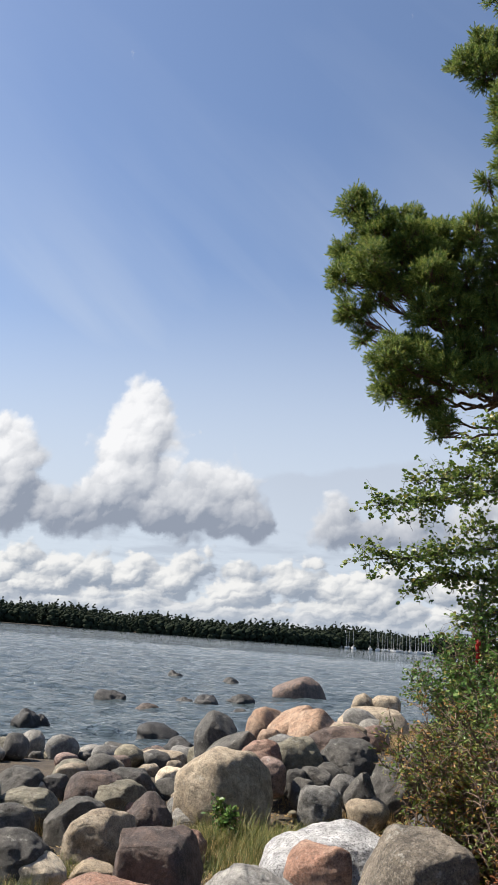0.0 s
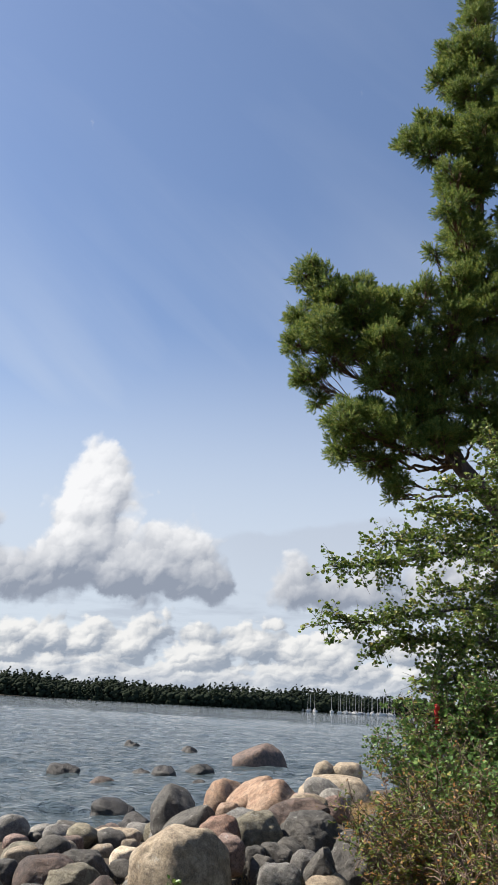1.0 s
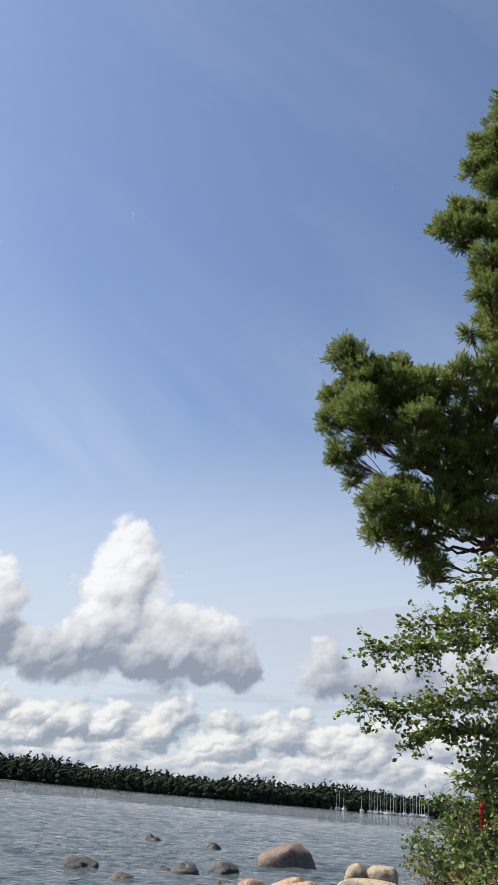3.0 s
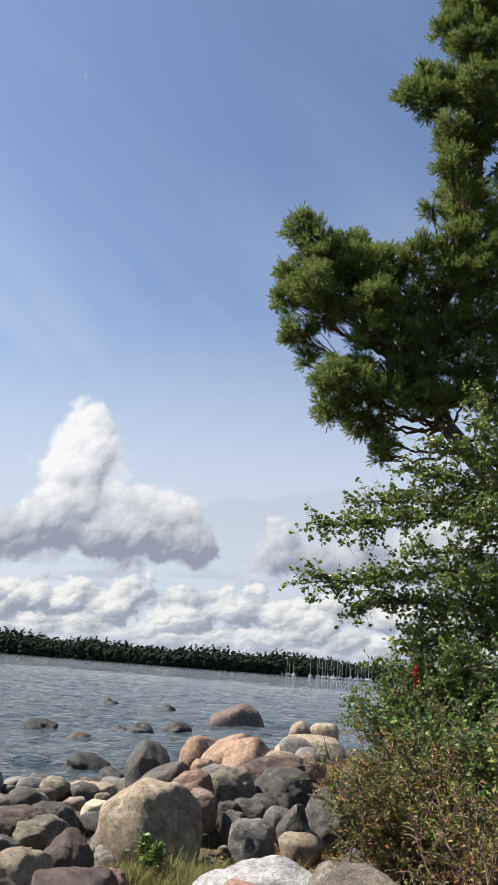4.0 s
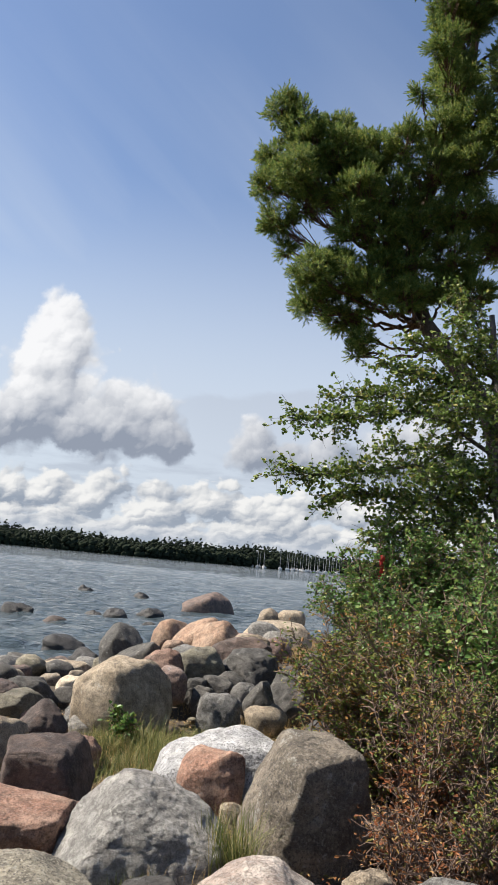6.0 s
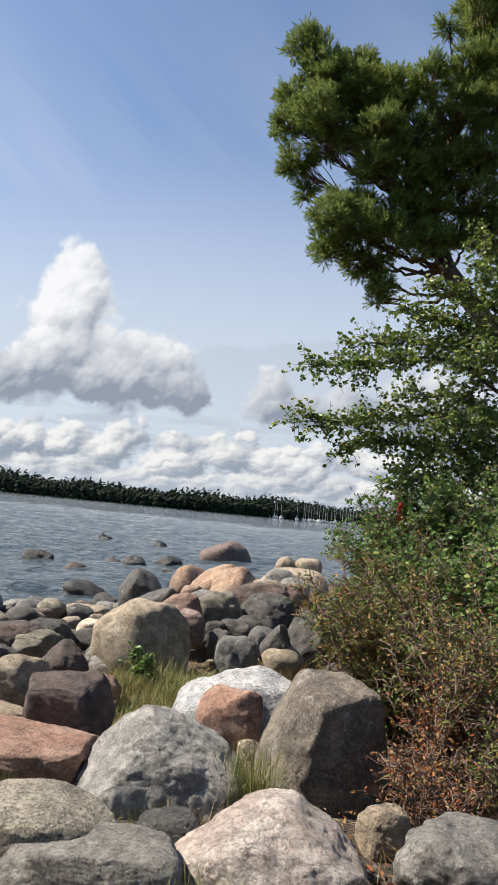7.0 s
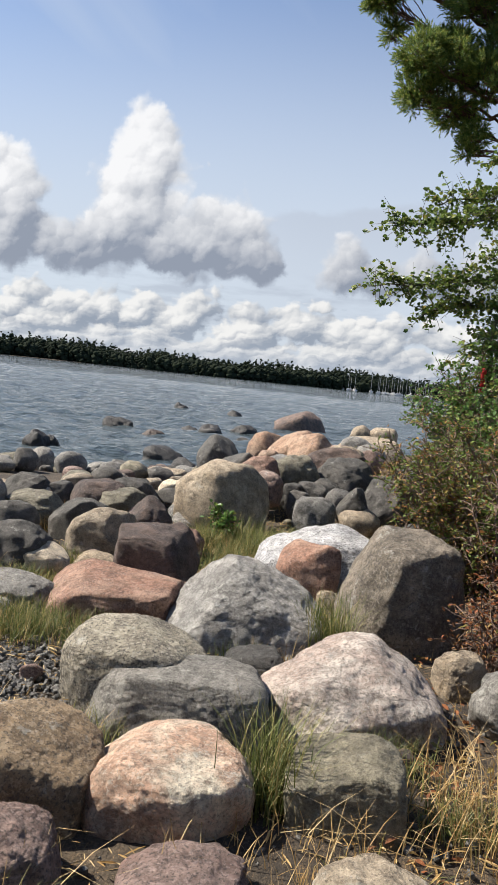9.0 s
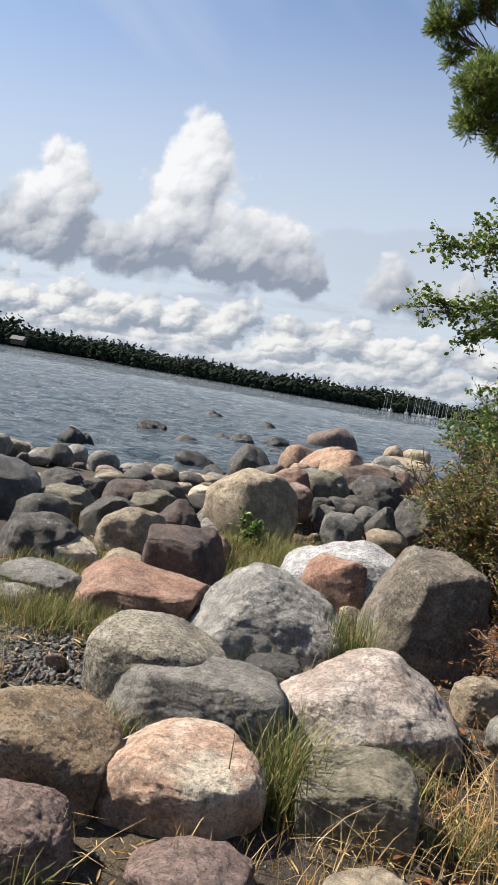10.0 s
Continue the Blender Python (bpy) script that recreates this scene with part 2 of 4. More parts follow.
grey = granite("grey_granite", (0.154, 0.150, 0.137), (0.235, 0.225, 0.203), grain=0.4, lichen=0.25)
dark = granite("dark_gneiss", (0.055, 0.053, 0.048), (0.104, 0.097, 0.086), grain=0.2, lichen=0.18, veins=0.2)
black = granite("black_stone", (0.055, 0.055, 0.055), (0.10, 0.10, 0.10), grain=0.2, lichen=0.04, rough=0.6)
dusk = granite("brown_grey_gneiss", (0.150, 0.128, 0.098), (0.225, 0.190, 0.145), grain=0.5, lichen=0.3, veins=0.35)
pale = granite("pale_grey_gneiss", (0.202, 0.200, 0.190), (0.321, 0.312, 0.294), grain=0.25, lichen=0.3, veins=0.45)
white = granite("white_granite", (0.387, 0.394, 0.401), (0.511, 0.511, 0.505), grain=0.55, lichen=0.3)
red = granite("red_granite", (0.277, 0.152, 0.104), (0.360, 0.235, 0.172), grain=0.35, lichen=0.12)
umber = granite("umber_stone", (0.076, 0.057, 0.050), (0.153, 0.105, 0.083), grain=0.25, lichen=0.06)
wet = granite("wet_dark_stone", (0.010, 0.0095, 0.009), (0.024, 0.021, 0.018), grain=0.25, lichen=0.0, rough=0.6)
wet_brown = granite("wet_brown_stone", (0.045, 0.028, 0.020), (0.085, 0.058, 0.040), grain=0.25, lichen=0.0, rough=0.6)
peach = granite("peach_granite", (0.263, 0.162, 0.105), (0.363, 0.255, 0.178), grain=0.25, lichen=0.15)


def ground_material():
    m, t, bsdf = material("shore_soil")
    co = node(t, "ShaderNodeTexCoord").outputs["Object"]
    n1 = noise_fac(t, co, 1.4, 5.0, 0.6)
    colour = mix(t, smooth(t, n1, 0.4, 0.62), rgb(0.036, 0.028, 0.02), rgb(0.075, 0.056, 0.036))
    straw = noise_fac(t, vcalc(t, "MULTIPLY", co, (1.0, 0.25, 1.0)), 60.0, 5.0, 0.7, 1.5)
    colour = mix(t, smooth(t, straw, 0.54, 0.70), colour, rgb(0.20, 0.13, 0.065))
    grit = noise_fac(t, co, 90.0, 4.0, 0.7)
    colour = mix(t, 1.0, colour, mix(t, smooth(t, grit, 0.3, 0.7), rgb(0.55, 0.55, 0.55), rgb(1.4, 1.4, 1.4)), "MULTIPLY")
    normal = bump(t, noise_fac(t, co, 30.0, 6.0, 0.7), 0.9, 0.03)
    setting(t, bsdf, base_color=colour, roughness=0.95, normal=normal)
    return m


def water_material():
    m, t, bsdf = material("lake_water")
    co = node(t, "ShaderNodeTexCoord").outputs["Object"]
    turned = node(t, "ShaderNodeMapping", {"Vector": co, "Rotation": (0, 0, 0.35), "Scale": (0.55, 1.0, 1.0)}).outputs[0]
    swell = noise_fac(t, turned, 1.1, 3.0, 0.5, 0.4)
    chop = noise_fac(t, turned, 3.6, 4.0, 0.55, 0.7)
    ripple = noise_fac(t, turned, 11.0, 3.0, 0.55, 0.5)
    gusts = smooth(t, noise_fac(t, vcalc(t, "MULTIPLY", co, (0.35, 1.0, 1.0)), 0.05, 3.0), 0.35, 0.65, 0.55, 1.0)
    away = node(t, "ShaderNodeSeparateXYZ", (co,)).outputs[1]
    calm = smooth(t, away, 25.0, 220.0, 1.0, 0.22)
    normal = bump(t, swell, calc(t, "MULTIPLY", calm, 0.5), 0.4)
    normal = bump(t, chop, calc(t, "MULTIPLY", calm, gusts), 0.34, normal)
    normal = bump(t, ripple, calc(t, "MULTIPLY", calm, 0.7), 0.085, normal)
    setting(t, bsdf, base_color=rgb(0.055, 0.072, 0.078), roughness=0.05, ior=1.333, normal=normal)
    return m


def leaf_material(name, colours, through=0.35, rough=0.5):
    """Leaves: a tone each, from a ramp of (position, colour)."""
    m, t, bsdf = material(name)
    rnd = node(t, "ShaderNodeNewGeometry").outputs["Random Per Island"]
    ramp = node(t, "ShaderNodeValToRGB", (rnd,))
    ramp.color_ramp.interpolation = "LINEAR"
    while len(ramp.color_ramp.elements) < len(colours):
        ramp.color_ramp.elements.new(0.5)
    for e, (at, c) in zip(ramp.color_ramp.elements, colours):
        e.position, e.color = at, rgb(*c)
    co = node(t, "ShaderNodeTexCoord").outputs["Object"]
    mottle = noise_fac(t, co, 70.0, 3.0, 0.6)
    colour = mix(t, 0.6, ramp.outputs[0], mix(t, smooth(t, mottle, 0.3, 0.7), rgb(0.6, 0.6, 0.6), rgb(1.3, 1.3, 1.25)), "MULTIPLY")
    setting(t, bsdf, base_color=colour, roughness=rough)
    bsdf.inputs["Specular IOR Level"].default_value = 0.3
    sheer = node(t, "ShaderNodeBsdfTranslucent", (colour,))
    both = node(t, "ShaderNodeMixShader", (through, bsdf.outputs[0], sheer.outputs[0]))
    out = next(n for n in t.nodes if n.type == "OUTPUT_MATERIAL")
    t.links.new(both.outputs[0], out.inputs[0])
    return m


def bark_material(name, a, b, scale=14.0):
    m, t, bsdf = material(name)
    co = vcalc(t, "MULTIPLY", node(t, "ShaderNodeTexCoord").outputs["Object"], (1.0, 1.0, 0.3))
    n1 = noise_fac(t, co, scale, 6.0, 0.65, 0.6)
    setting(t, bsdf, base_color=mix(t, smooth(t, n1, 0.35, 0.65), rgb(*a), rgb(*b)), roughness=0.9, normal=bump(t, n1, 0.8, 0.03))
    return m


def plain_material(name, colour, rough=0.6, metal=0.0):
    m, t, bsdf = material(name)
    co = node(t, "ShaderNodeTexCoord").outputs["Object"]
    worn = noise_fac(t, co, 6.0, 5.0, 0.6)
    c = mix(t, 0.35, rgb(*colour), mix(t, worn, rgb(0.6, 0.6, 0.6), rgb(1.3, 1.3, 1.3)), "MULTIPLY")
    setting(t, bsdf, base_color=c, roughness=rough, metallic=metal)
    return m


soil, lake = ground_material(), water_material()
needle = leaf_material("pine_needles", [(0.0, (0.06, 0.115, 0.03)), (0.45, (0.135, 0.20, 0.045)), (0.8, (0.24, 0.29, 0.06)), (1.0, (0.36, 0.34, 0.085))], 0.36, 0.65)
alder_leaf = leaf_material("alder_leaves", [(0.0, (0.08, 0.14, 0.03)), (0.5, (0.14, 0.2, 0.045)), (0.9, (0.23, 0.27, 0.065)), (1.0, (0.34, 0.28, 0.09))], 0.3, 0.38)
green_leaf = leaf_material("green_leaves", [(0.0, (0.07, 0.14, 0.035)), (0.5, (0.11, 0.2, 0.05)), (0.85, (0.18, 0.26, 0.065)), (1.0, (0.32, 0.26, 0.08))], 0.35, 0.42)
turning_leaf = leaf_material("turning_leaves", [(0.0, (0.09, 0.14, 0.035)), (0.45, (0.16, 0.20, 0.045)), (0.70, (0.24, 0.23, 0.06)), (0.88, (0.34, 0.16, 0.055)), (1.0, (0.48, 0.30, 0.13))], 0.36, 0.45)
brown_leaf = leaf_material("brown_leaves", [(0.0, (0.16, 0.075, 0.035)), (0.5, (0.32, 0.115, 0.05)), (0.75, (0.40, 0.22, 0.09)), (1.0, (0.18, 0.20, 0.05))], 0.36, 0.55)
fresh_grass = leaf_material("green_grass", [(0.0, (0.075, 0.10, 0.03)), (0.5, (0.15, 0.17, 0.05)), (0.8, (0.27, 0.25, 0.09)), (1.0, (0.40, 0.31, 0.15))], 0.3, 0.5)
dry_grass = leaf_material("dry_grass", [(0.0, (0.3, 0.18, 0.065)), (0.5, (0.46, 0.31, 0.13)), (1.0, (0.6, 0.46, 0.25))], 0.3, 0.6)
far_leaf = leaf_material("far_foliage", [(0.0, (0.018, 0.028, 0.017)), (0.6, (0.022, 0.033, 0.018)), (1.0, (0.030, 0.040, 0.020))], 0.3, 1.0)
pine_bark = bark_material("pine_bark", (0.045, 0.033, 0.026), (0.13, 0.085, 0.06))
limb_bark = bark_material("pine_limb_bark", (0.07, 0.042, 0.028), (0.20, 0.115, 0.07), 20.0)
alder_bark = bark_material("alder_bark", (0.06, 0.052, 0.045), (0.15, 0.135, 0.115))
twig_bark = bark_material("twig_bark", (0.09, 0.06, 0.045), (0.22, 0.15, 0.11), 40.0)
boat_white = plain_material("white_gelcoat", (0.50, 0.51, 0.52), 0.45)
mast_metal = plain_material("mast_aluminium", (0.42, 0.43, 0.45), 0.4, 0.3)
roof_tin = plain_material("dark_roof_tin", (0.07, 0.07, 0.075), 0.7)
red_paint = plain_material("red_paint", (0.62, 0.035, 0.03), 0.5)
white_paint = plain_material("white_paint", (0.75, 0.74, 0.72), 0.5)


# ---- mesh helpers ----
def link_mesh(name, V, F, mat, parent=None, label="", smoothed=True):
    """One mesh object from arrays of corners and of faces that all have as many corners."""
    V, F = np.asarray(V, float), np.asarray(F, int)
    me = bpy.data.meshes.new(name)
    me.vertices.add(len(V))
    me.vertices.foreach_set("co", V.ravel())
    k = F.shape[1]
    me.loops.add(F.size)
    me.loops.foreach_set("vertex_index", F.ravel())
    me.polygons.add(len(F))
    me.polygons.foreach_set("loop_start", np.arange(0, F.size, k))
    me.polygons.foreach_set("use_smooth", np.full(len(F), smoothed))
    me.update(calc_edges=True)
    me.materials.append(mat)
    ob = new(name, me)
    if parent:
        ob.parent = parent
    return tagged(ob, label)


def part(name, bm, mat, parent=None, label="", smoothed=False):
    me = bpy.data.meshes.new(name)
    bm.to_mesh(me)
    bm.free()
    me.materials.append(mat)
    for p in me.polygons:
        p.use_smooth = smoothed
    ob = new(name, me)
    if parent:
        ob.parent = parent
    return tagged(ob, label)


def empty(name, at=(0, 0, 0)):
    ob = new(name)
    ob.location = at
    return ob


class Heap:
    """Collects pieces that share one face size into one mesh."""

    def __init__(self):
        self.V, self.F, self.n = [], [], 0

    def add(self, V, F):
        self.V.append(V)
        self.F.append(np.asarray(F) + self.n)
        self.n += len(V)

    def link(self, name, mat, parent=None, label="", smoothed=True):
        return link_mesh(name, np.concatenate(self.V), np.concatenate(self.F), mat, parent, label, smoothed)


def tube(points, radii, sides=7):
    """A tapering tube along a line of points, closed at its end."""
    P, R = np.asarray(points, float), np.asarray(radii, float)
    T = np.gradient(P, axis=0)
    T /= np.linalg.norm(T, axis=1)[:, None] + 1e-9
    A = np.cross(T, (0.31, 0.22, 0.92))
    A /= np.linalg.norm(A, axis=1)[:, None] + 1e-9
    B = np.cross(T, A)
    a = np.arange(sides) * 2 * np.pi / sides
    V = P[:, None] + R[:, None, None] * (np.cos(a)[None, :, None] * A[:, None] + np.sin(a)[None, :, None] * B[:, None])
    F = []
    for i in range(len(P) - 1):
        for j in range(sides):
            k = (j + 1) % sides
            F.append((i * sides + j, i * sides + k, (i + 1) * sides + k, (i + 1) * sides + j))
    return V.reshape(-1, 3), np.array(F)


def bent(points, n, wobble, rng):
    """A line through the points, in n steps, with a little unevenness."""
    P = np.asarray(points, float)
    s = np.r_[0, np.cumsum(np.linalg.norm(np.diff(P, axis=0), axis=1))]
    at = np.linspace(0, s[-1], n)
    L = np.stack([np.interp(at, s, P[:, k]) for k in range(3)], 1)
    for _ in range(2):
        L[1:-1] = (L[:-2] + 2 * L[1:-1] + L[2:]) / 4
    off = rng.normal(0, wobble, (n, 3))
    off[0] = 0
    return L + off


def frames_for(axis, rng):
    """Turns whose first axis follows the given directions, rolled at random."""
    A = axis / (np.linalg.norm(axis, axis=1)[:, None] + 1e-9)
    R = rng.normal(size=A.shape)
    B = np.cross(A, R)
    B /= np.linalg.norm(B, axis=1)[:, None] + 1e-9
    return np.stack([A, B, np.cross(A, B)], 2)


def scatter(shape, faces, places, turns, sizes):
    """Many copies of a small shape, as arrays."""
    V = np.einsum("nij,kj->nki", turns, shape) * np.asarray(sizes)[:, None, None] + places[:, None]
    F = faces[None] + (np.arange(len(places)) * len(shape))[:, None, None]
    return V.reshape(-1, 3), F.reshape(-1, faces.shape[1])


# a folded, rounded leaf, length 1, that begins at the twig
LEAF = np.array([(0, 0, 0), (0.30, 0.30, 0.10), (0.72, 0.34, 0.10), (1.0, 0.0, -0.05), (0.72, -0.34, 0.10), (0.30, -0.30, 0.10), (0.5, 0, 0)])
LEAF_F = np.array([(0, 6, 1, 1), (1, 6, 2, 2), (2, 6, 3, 3), (3, 6, 4, 4), (4, 6, 5, 5), (5, 6, 0, 0)])[:, :3]
NARROW = LEAF * (1, 0.62, 1.0)


def facing_leaves(n, rng, up=0.7):
    """Turns of leaves that spread out sideways with their faces mostly up."""
    axis = rng.normal(size=(n, 3)) * (1, 1, 0.55)
    A = axis / np.linalg.norm(axis, axis=1)[:, None]
    N = rng.normal(size=(n, 3)) * 0.6 + (0, 0, up)
    B = np.cross(N, A)
    B /= np.linalg.norm(B, axis=1)[:, None]
    return np.stack([A, B, np.cross(A, B)], 2)


def ico_arrays(level):
    b = bmesh.new()
    bmesh.ops.create_icosphere(b, subdivisions=level, radius=1)
    V, F = np.array([v.co[:] for v in b.verts]), np.array([[v.index for v in f.verts] for f in b.faces])
    b.free()
    return V, F


ICO = {k: ico_arrays(k) for k in (1, 2, 3, 4, 5, 6)}


def grain_noise(P, seed=0):
    """Gradient noise at many points at once, about -1 to 1."""
    I = np.floor(P).astype(np.int64)
    f = P - I
    w = f * f * f * (f * (f * 6 - 15) + 10)
    total = np.zeros(len(P))
    for corner in range(8):
        o = np.array([(corner >> k) & 1 for k in range(3)])
        h = ((I + o) * (73856093, 19349663, 83492791)).sum(1) + seed * 7919
        h = (h ^ (h >> 13)) * 1274126177 & 0x7FFFFFFF
        g = np.stack([(h % 1009) / 504.0 - 1, (h // 1009 % 1013) / 506.0 - 1, (h // 131 % 1019) / 509.0 - 1], 1)
        total += (g * (f - o)).sum(1) * np.prod(np.where(o, w, 1 - w), axis=1)
    return total * 1.4


def layers(P, octaves, seed=0, fall=0.5):
    return sum(fall ** k * grain_noise(P * 2.03 ** k, seed + k) for k in range(octaves))


# ---- ground, lake, far shore ----
def shore_y(x):
    return np.interp(x, [-60, -8, -4, -2.8, -1.2, 0.3, 1.0, 2.5, 4, 6, 60], [11.5, 13.6, 14.3, 14.9, 15.3, 17.0, 21.5, 26, 28, 29, 34])


def ease(v, a, b):
    t = np.clip((v - a) / (b - a), 0, 1)
    return t * t * (3 - 2 * t)


def ground_z(x, y):
    z = np.interp(shore_y(x) - y, [-60, -12, -3, -0.5, 0, 1.5, 6, 9, 60], [-2.5, -0.6, -0.45, -0.12, 0.0, 0.22, 0.58, 0.68, 0.74])
    return z + 0.42 * np.exp(-((x - 0.5) / 0.9) ** 2) * ease(y, 8.4, 10.2) * (1 - ease(y, 13.6, 15.6))


def build_ground():
    xs = np.r_[-2500, -900, -400, -200, np.linspace(-60, -10, 20), np.arange(-9.5, 9.5, 0.16), np.linspace(10, 60, 20), 200, 400, 900, 2500]
    ys = np.r_[-600, -150, np.linspace(-40, -1, 14), np.arange(-0.5, 22, 0.16), np.linspace(23, 60, 20), 150, 300, 420, 440, 470, 500, 560, 1000, 3000]
    X, Y = np.meshgrid(xs, ys)
    Z = ground_z(X, Y)
    far_edge = far_shore(X)
    Z = np.where(Y > 200, np.clip((Y - far_edge - 7) * 0.06, -2.5, 3.0), Z)
    near = (np.abs(X) < 10) & (Y < 22)
    rough = np.array([noise.fractal((x * 1.3, y * 1.3, 0.0), 0.9, 2.0, 4) for x, y in zip(X.ravel(), Y.ravel())]).reshape(X.shape)
    Z = Z + np.where(near, 0.035 * rough, 0)
    n, m = X.shape
    i = (np.arange(n - 1)[:, None] * m + np.arange(m - 1)).ravel()
    F = np.stack([i, i + 1, i + m + 1, i + m], 1)
    ob = link_mesh("ground", np.stack([X, Y, Z], 2).reshape(-1, 3), F, soil)
    return tagged(ob, "brown sandy soil with dead grass between shore boulders", "ground", kind="structure")


def far_shore(x):
    """How far off the opposite shore lies."""
    return np.interp(x, [-900, -260, -205, -170, -60, 0, 70, 900], [330, 375, 400, 425, 432, 470, 486, 600])


build_ground()


def waves(X, Y):
    """The height of the wind ripples, fading with distance."""
    rng = np.random.default_rng(77)
    Z = np.zeros_like(X)
    for _ in range(34):
        size = 0.34 * 7 ** rng.random()
        a = 0.5 + rng.normal(0, 0.9)
        k = 2 * np.pi / size
        Z += 0.0085 * size ** 0.8 * np.sin(k * (X * math.sin(a) * 0.8 - Y * math.cos(a)) + rng.uniform(0, 6.3) + 0.8 * np.sin(0.7 * X + 0.31 * Y + rng.uniform(0, 6.3)))
    return Z


def build_lake():
    """One sheet, fine where it is near, with real ripples."""
    ys = 10.0 * 1.0069 ** np.arange(400)
    ys = np.r_[6.0, ys, 200, 260, 340, 480, 800, 3000]
    slope = np.r_[-40, -8, -3, -1.5, np.linspace(-0.8, 0.5, 250), 1.2, 3, 8, 40]
    S, Y = np.meshgrid(slope, ys)
    X = S * np.maximum(Y, 10.0)
    Z = np.where(Y < 160, waves(X, Y) * np.clip((160 - Y) / 80, 0, 1) * (np.abs(S) < 0.95), 0)
    n, m = X.shape
    i = (np.arange(n - 1)[:, None] * m + np.arange(m - 1)).ravel()
    ob = link_mesh("water", np.stack([X, Y, Z], 2).reshape(-1, 3), np.stack([i, i + 1, i + m + 1, i + m], 1), lake)
    tagged(ob, "grey-blue lake water with small wind ripples", "lake", kind="structure")


build_lake()


def build_far_woods():
    """The wooded shore across the lake: trunks and crowns of many small clumps."""
    rng = np.random.default_rng(5)
    heap = Heap()
    ico = bmesh.new()
    bmesh.ops.create_icosphere(ico, subdivisions=1, radius=1)
    IV, IF = np.array([v.co[:] for v in ico.verts]), np.array([[v.index for v in f.verts] for f in ico.faces])
    ico.free()
    for row in range(5):
        x = -340.0
        while x < 130:
            x += rng.uniform(1.6, 3.2)
            y = far_shore(x) - 1 + row * 4.5 + rng.uniform(-2, 2)
            rise = 15.0 + 1.8 * math.sin(x * 0.031 + 1) + 0.9 * math.sin(x * 0.11) + (3.0 if x < -205 else 0) + (-1.5 if x > 10 else 0)
            tall = rise * rng.uniform(0.72, 1.02) * (0.62 + 0.08 * row)
            conifer = rng.random() < 0.42
            n = 17
            s = (np.arange(n) + rng.random(n)) / n
            wide = (0.9 + 0.9 * (1 - s)) if conifer else 2.5 * np.sqrt(np.clip(1.05 - (2 * s - 0.85) ** 2, 0.10, 1))
            a = rng.uniform(0, 6.3, n)
            P = np.stack([x + np.cos(a) * wide * 0.7, y + np.sin(a) * wide * 0.7, tall * (0.02 + 0.95 * s)], 1)
            R = wide[:, None] * rng.uniform(0.36, 0.72, (n, 1)) * np.array([1.25, 1, 0.95])
            for p, r in zip(P, R):
                heap.add(p + IV * r * rng.uniform(0.88, 1.12, (len(IV), 1)), IF)
    ob = heap.link("far_woods", far_leaf)
    tagged(ob, "dark green mixed forest along the opposite shore", "forest", kind="stuff")


build_far_woods()


def build_unseen_woods():
    """Added, unseen wood on the bank behind the viewer: closes the place, blocks skylight."""
    rng = np.random.default_rng(6)
    heap = Heap()
    V, F = ICO[1]
    for _ in range(120):
        x, y = rng.uniform(-9, 26), rng.uniform(-22, -10)
        if x < -2 and y > -14:
            continue
        tall = rng.uniform(8, 13)
        for s in np.linspace(0.12, 1, 16):
            wide = 1.9 * math.sqrt(max(0.1, 1.05 - (2 * s - 0.9) ** 2))
            a = rng.uniform(0, 6.3)
            c = np.array((x + math.cos(a) * wide * 0.6, y + math.sin(a) * wide * 0.6, 0.6 + tall * s))
            heap.add(c + V * wide * rng.uniform(0.5, 0.8) * rng.uniform(0.7, 1.3, (len(V), 1)), F)
    ob = heap.link("woods_behind", far_leaf, smoothed=False)
    tagged(ob, "dark green trees added out of view behind the shore to block skylight", "forest", kind="stuff")


build_unseen_woods()


# ---- boulders ----
COUNT = [0]


